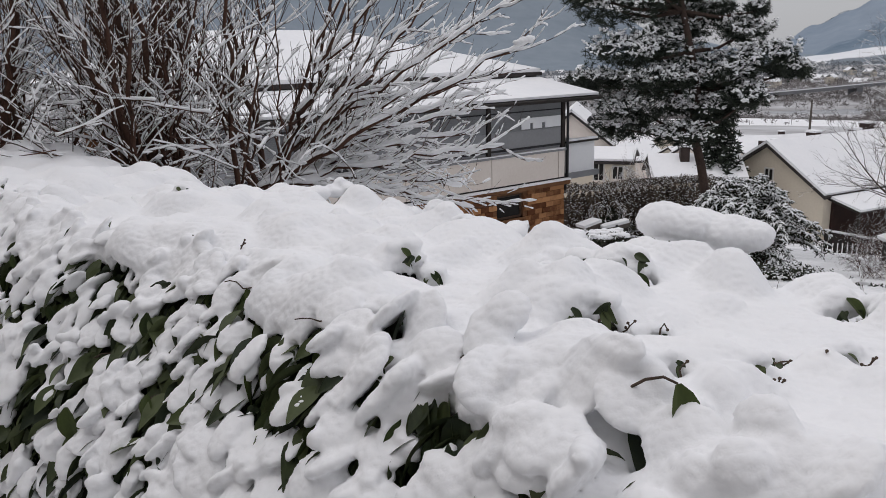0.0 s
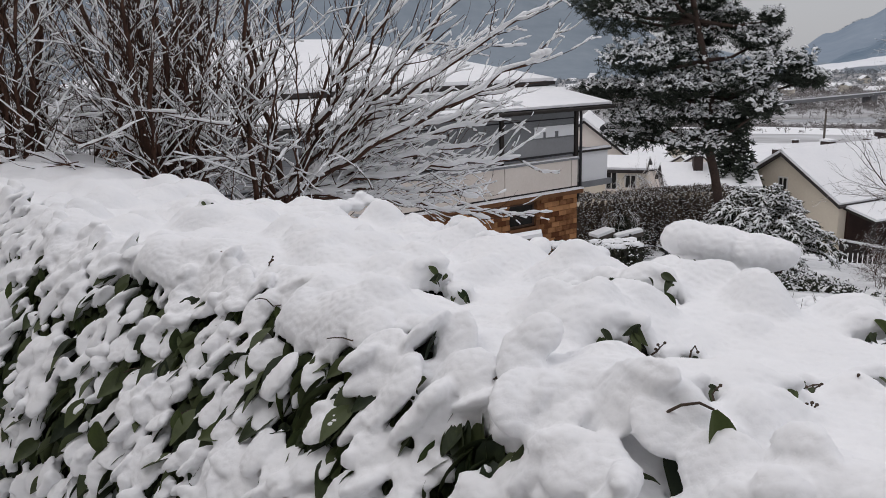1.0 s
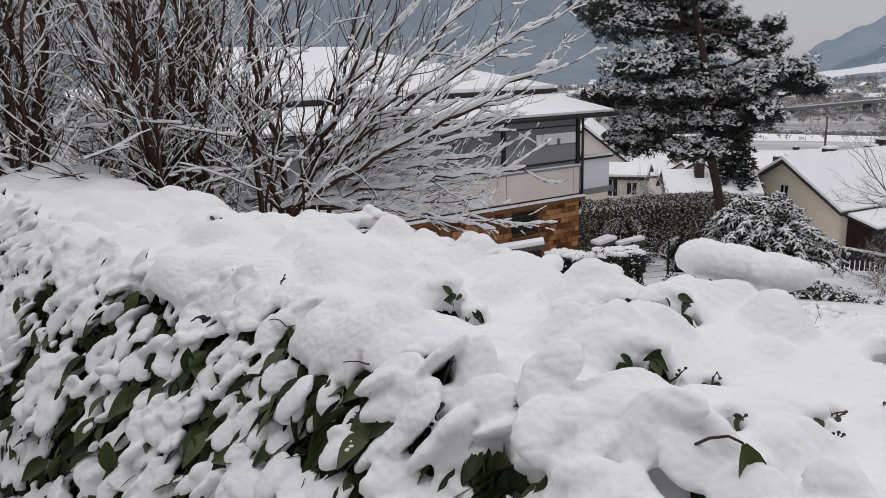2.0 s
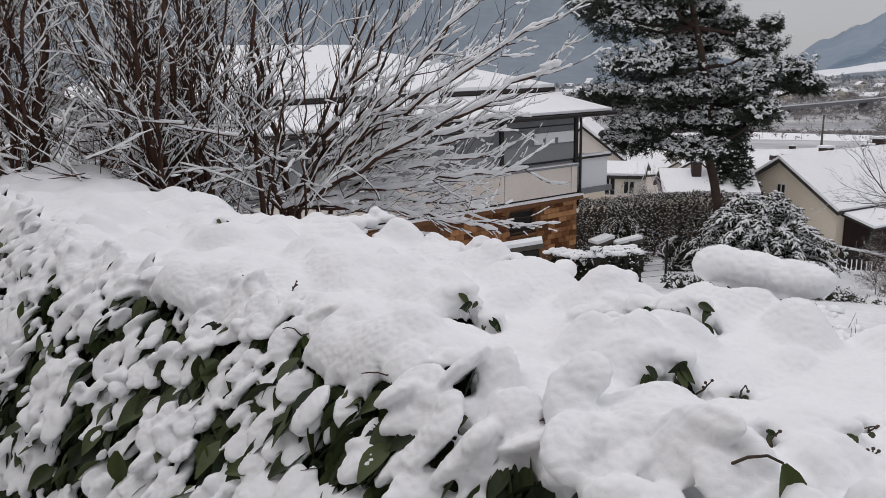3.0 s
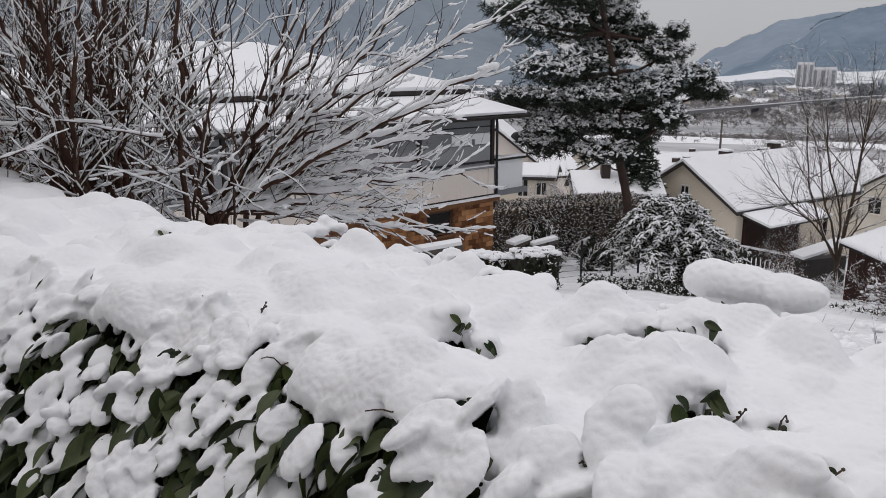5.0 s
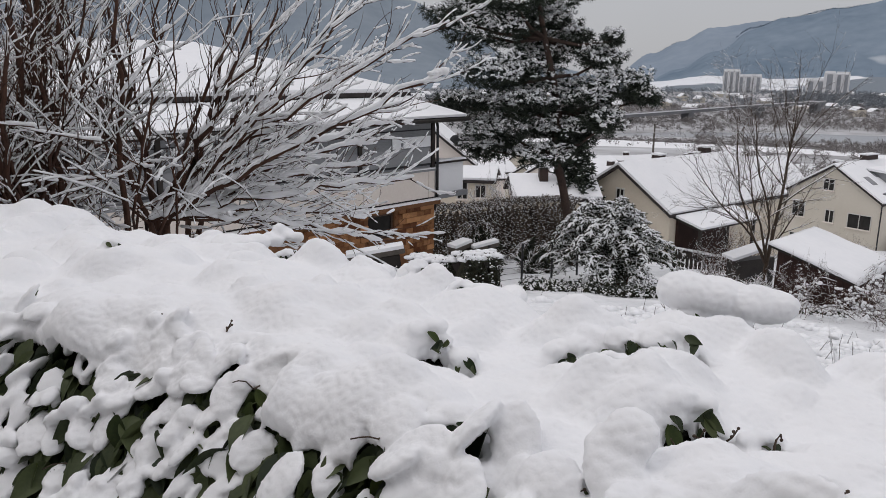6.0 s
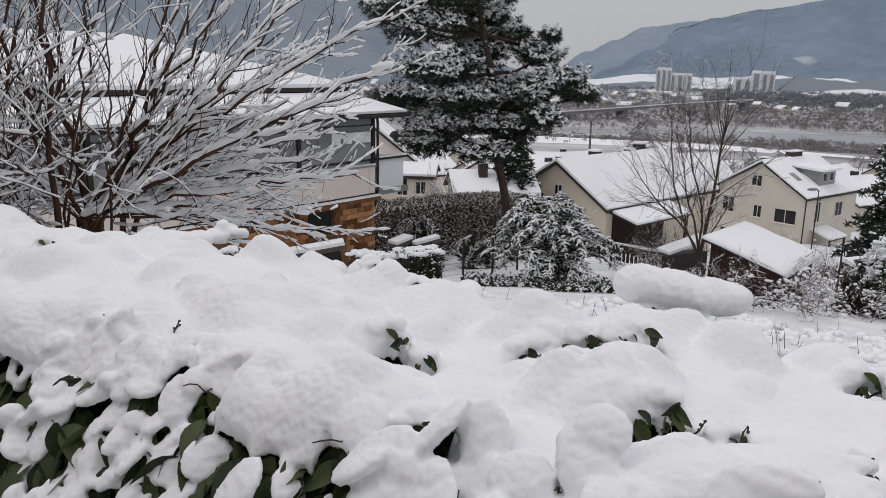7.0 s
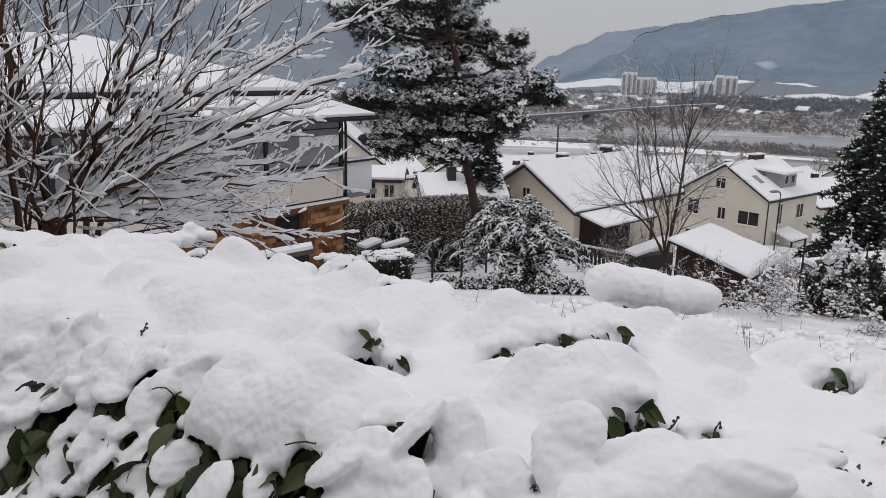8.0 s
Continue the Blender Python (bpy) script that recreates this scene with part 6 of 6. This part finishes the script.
def bridge():
    a, b = Vector((215, 560, -38)), Vector((470, 655, -38))
    d = b - a
    L = d.xy.length
    ob = thing("river_bridge", pose(*a, 0, 0, math.degrees(math.atan2(d.y, d.x))), "long grey concrete road bridge over the river valley", "bridge")
    g = Geo()
    n = 20
    for i in range(n + 1):
        x, z = L * i / n, 2.5 + 9.0 * ease(-0.3, 1.1, i / n)
        g.v += [(x, -5, z), (x, 5, z), (x, 5, z + 2.2), (x, -5, z + 2.2)]
        if i:
            o = 4 * i
            g.f += [(o - 4 + k, o - 4 + (k + 1) % 4, o + (k + 1) % 4, o + k) for k in range(4)]
    g.f += [(3, 2, 1, 0), (4 * n, 4 * n + 1, 4 * n + 2, 4 * n + 3)]
    part("deck", g, CONCRETE, ob, "pale concrete deck")
    for k in (0.04, 0.36, 0.68, 0.97):
        g = Geo()
        x = L * k
        span(g, x - 3, x + 3, -4, 4, -1, 2.7 + 9.0 * ease(-0.3, 1.1, k))
        part("pier", g, CONCRETE, ob)
    g = Geo()
    for i in range(n + 1):
        x, z = L * i / n, 4.7 + 9.0 * ease(-0.3, 1.1, i / n)
        g.v += [(x, -5.02, z), (x, -4.9, z), (x, -4.9, z + 0.7), (x, -5.02, z + 0.7)]
        if i:
            o = 4 * i
            g.f += [(o - 4 + k, o - 4 + (k + 1) % 4, o + (k + 1) % 4, o + k) for k in range(4)]
    part("railing", g, SNOW_FAR, ob, "snowy railing")


bridge()


def tower_block(px_h, d, w, dep, h, bands, label):
    a = radians(px_h)
    x, y = d * math.sin(a), d * math.cos(a)
    ob = thing("tower_block", pose(x, y, -39, 0, 0, -px_h), label, "building", "tower blocks across the valley")
    g = Geo()
    span(g, -w / 2, w / 2, -dep / 2, dep / 2, 0, h)
    part("wall", g, TOWERW, ob)
    for i in range(bands):
        x0 = -w / 2 + w * (i + 0.25) / bands
        g = Geo()
        span(g, x0, x0 + w / bands * 0.5, -dep / 2 - 0.3, -dep / 2 + 0.05, 4, h - 3)
        part("window", g, TOWERD, ob, "dark vertical band of windows")
    g = Geo()
    span(g, -w / 2 + 1, w / 2 - 1, -dep / 2 + 1, dep / 2 - 1, h, h + 2.5)
    part("roof", g, SNOW_FAR, ob, "snowy flat roof")


for hd, d, w, h, b in ((30.0, 1500, 28, 42, 3), (30.85, 1540, 26, 33, 2), (31.5, 1545, 22, 33, 2), (35.2, 1500, 30, 28, 2), (36.0, 1480, 18, 40, 1), (36.75, 1500, 22, 39, 2)):
    tower_block(hd, d, w, 18, h, b, "pale high-rise block across the river")


def far_houses():
    rn = random.Random(91)
    for i in range(90):
        hd, d = rn.uniform(4, 54), rn.choice((rn.uniform(800, 1000), rn.uniform(950, 1400), rn.uniform(1400, 1900)))
        a = radians(hd)
        x, y = d * math.sin(a), d * math.cos(a)
        L, W, wall, rise = rn.uniform(10, 20), rn.uniform(8, 11), rn.uniform(4, 7), rn.uniform(2.5, 4)
        ob = thing("far_house", pose(x, y, ground_z(x, y), 0, 0, rn.uniform(0, 180)), "small distant house with a white roof in the valley", "house", "distant houses")
        g = Geo()
        span(g, -L / 2, L / 2, -W / 2, W / 2, -1, wall)
        part("wall", g, rn.choice((TOWERW, BEIGE, TOWERD)), ob)
        g = Geo()
        for s in (-1, 1):
            slab(g, [(-L / 2, 0, wall + rise), (L / 2, 0, wall + rise), (L / 2, s * W * 0.55, wall - 0.3), (-L / 2, s * W * 0.55, wall - 0.3)], 0.4)
        part("roof", g, SNOW_FAR, ob)


far_houses()


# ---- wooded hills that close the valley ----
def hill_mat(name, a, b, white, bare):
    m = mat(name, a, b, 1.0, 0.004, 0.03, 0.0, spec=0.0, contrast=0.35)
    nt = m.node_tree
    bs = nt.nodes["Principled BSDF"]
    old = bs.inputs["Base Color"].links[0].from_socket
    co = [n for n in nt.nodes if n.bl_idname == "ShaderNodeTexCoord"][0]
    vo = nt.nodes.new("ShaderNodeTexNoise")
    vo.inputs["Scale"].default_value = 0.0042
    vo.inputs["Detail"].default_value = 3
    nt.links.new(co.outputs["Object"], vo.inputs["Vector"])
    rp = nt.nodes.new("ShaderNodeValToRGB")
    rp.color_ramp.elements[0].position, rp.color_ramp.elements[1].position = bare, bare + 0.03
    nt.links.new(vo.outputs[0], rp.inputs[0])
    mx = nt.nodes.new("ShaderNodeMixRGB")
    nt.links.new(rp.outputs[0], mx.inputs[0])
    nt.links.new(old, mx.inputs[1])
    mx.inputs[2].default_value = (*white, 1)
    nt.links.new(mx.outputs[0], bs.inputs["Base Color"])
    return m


# the blue-grey of HILL, HILL_FAR and HILL_DARK is haze painted over forest
HILL = hill_mat("hill_haze_tint", (0.145, 0.195, 0.25), (0.24, 0.295, 0.355), (0.42, 0.46, 0.50), 0.69)
HILL_FAR = hill_mat("far_hill_haze_tint", (0.215, 0.265, 0.325), (0.275, 0.325, 0.385), (0.5, 0.53, 0.57), 0.72)
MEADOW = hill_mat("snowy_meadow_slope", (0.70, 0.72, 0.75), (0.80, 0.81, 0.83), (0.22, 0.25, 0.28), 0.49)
HILL_DARK = hill_mat("hill_mist_tint", (0.20, 0.24, 0.28), (0.275, 0.315, 0.355), (0.4, 0.43, 0.46), 0.75)


def hill(name, m, d0, d1, a0, a1, crest, seed, label):
    """A ridge between two headings; crest gives its height by heading."""
    g = Geo()
    na, nd = 110, 16
    for i in range(na + 1):
        hd = a0 + (a1 - a0) * i / na
        for j in range(nd + 1):
            t = j / nd
            d = d0 + (d1 - d0) * t
            a = radians(hd)
            x, y = d * math.sin(a), d * math.cos(a)
            rise = ease(0, 1, t) if t < 1 else 1
            z = -39 + (crest(hd) + 39) * rise + (12 * noise.noise((x * 0.006, y * 0.006, seed)) + 4.5 * noise.noise((x * 0.03, y * 0.03, seed))) * t
            g.v.append((x, y, z))
    for i in range(na):
        for j in range(nd):
            k = i * (nd + 1) + j
            g.f.append((k, k + 1, k + nd + 2, k + nd + 1))
    o = part(name, g, m, smooth=True)
    if o.data.polygons[500].normal.z < 0:
        o.data.flip_normals()
    return tagged(o, label, "hill", kind="structure")


def lerp_table(tab, x):
    if x <= tab[0][0]:
        return tab[0][1]
    for (a, b), (c, d) in zip(tab, tab[1:]):
        if x <= c:
            t = (x - a) / (c - a)
            return b + (d - b) * (t * t * (3 - 2 * t))
    return tab[-1][1]


RIGHT = [(22, -30), (24.6, 56), (26.5, 100), (28.5, 146), (32, 168), (36, 200), (41, 232), (46, 268), (52, 300), (70, 320)]
LEFT = [(-60, 520), (-18, 430), (-3.5, 350), (2.5, 280), (7.5, 200), (11.5, 110), (15.5, 22), (22, -20), (26, -36)]
NEARER = [(24, -38), (26.5, 5), (29, 66), (31, 126), (33, 153), (36, 178), (41, 208), (46, 240), (52, 266), (70, 285)]
hill("backdrop_hill", HILL_FAR, 2500, 3400, 22, 50, lambda h: lerp_table(RIGHT, h) * 1.125, 3, "far wooded hill with winter haze painted into its pale blue-grey")
hill("backdrop_hill", HILL, 1850, 2600, 24, 70, lambda h: lerp_table(NEARER, h), 4, "wooded hill with winter haze painted into its blue-grey")
hill("backdrop_hill", HILL_DARK, 1500, 2500, -60, 26, lambda h: lerp_table(LEFT, h), 5, "wooded hillside with mist painted into its dark blue-grey")


def crest_woods(m, d, a0, a1, crest, n, seed):
    """Bare tree tops along the crest of a hill."""
    rn = random.Random(seed)
    g = Geo()
    for i in range(n):
        hd = rn.uniform(a0, a1)
        a, h = radians(hd), rn.uniform(4, 9)
        fan_tree(g, rn, d * math.sin(a), d * math.cos(a), crest(hd) - 1, h, h * 0.7)
    tagged(part("hill_woods", g, m), "leafless woods along the crest, winter haze painted into their colour", "woods", kind="stuff")


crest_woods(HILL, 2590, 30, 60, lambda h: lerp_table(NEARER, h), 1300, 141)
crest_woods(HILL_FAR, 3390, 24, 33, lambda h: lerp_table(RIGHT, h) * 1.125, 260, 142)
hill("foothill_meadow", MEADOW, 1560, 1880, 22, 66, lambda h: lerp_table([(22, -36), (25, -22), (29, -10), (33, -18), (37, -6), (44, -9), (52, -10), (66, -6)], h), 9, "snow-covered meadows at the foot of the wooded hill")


# ---- the clinker facing, piece by piece ----
def clinker():
    rn = random.Random(97)
    W0, W1, WB, WT = VILLA_WIN
    bw, bh = 0.335, 0.175
    for r in range(9):
        z = -2.74 - (r + 1) * bh
        a = 0.004 - (bw / 2 if r % 2 else 0)
        while a < 5.2:
            a0, a1 = max(a, 0.0), a + bw - 0.012
            z0, z1 = z + 0.006, z + bh - 0.006
            a += bw
            if a1 - a0 < 0.05 or (a1 > W0 - 0.01 and a0 < W1 + 0.01 and z1 > WB - 0.07 and z0 < WT):
                continue
            pr = rn.uniform(0.0, 0.018)
            v = [VILLA_P(x, y, q) for q in (z0, z1) for x, y in ((a0, 0.03 - pr), (a1, 0.03 - pr), (a1, 0.07), (a0, 0.07))]
            g = Geo()
            g.add(v, [(0, 1, 2, 3), (7, 6, 5, 4), (4, 5, 1, 0), (5, 6, 2, 1), (6, 7, 3, 2), (7, 4, 0, 3)])
            part("brick", g, BRICK, VILLA_WALL)


clinker()
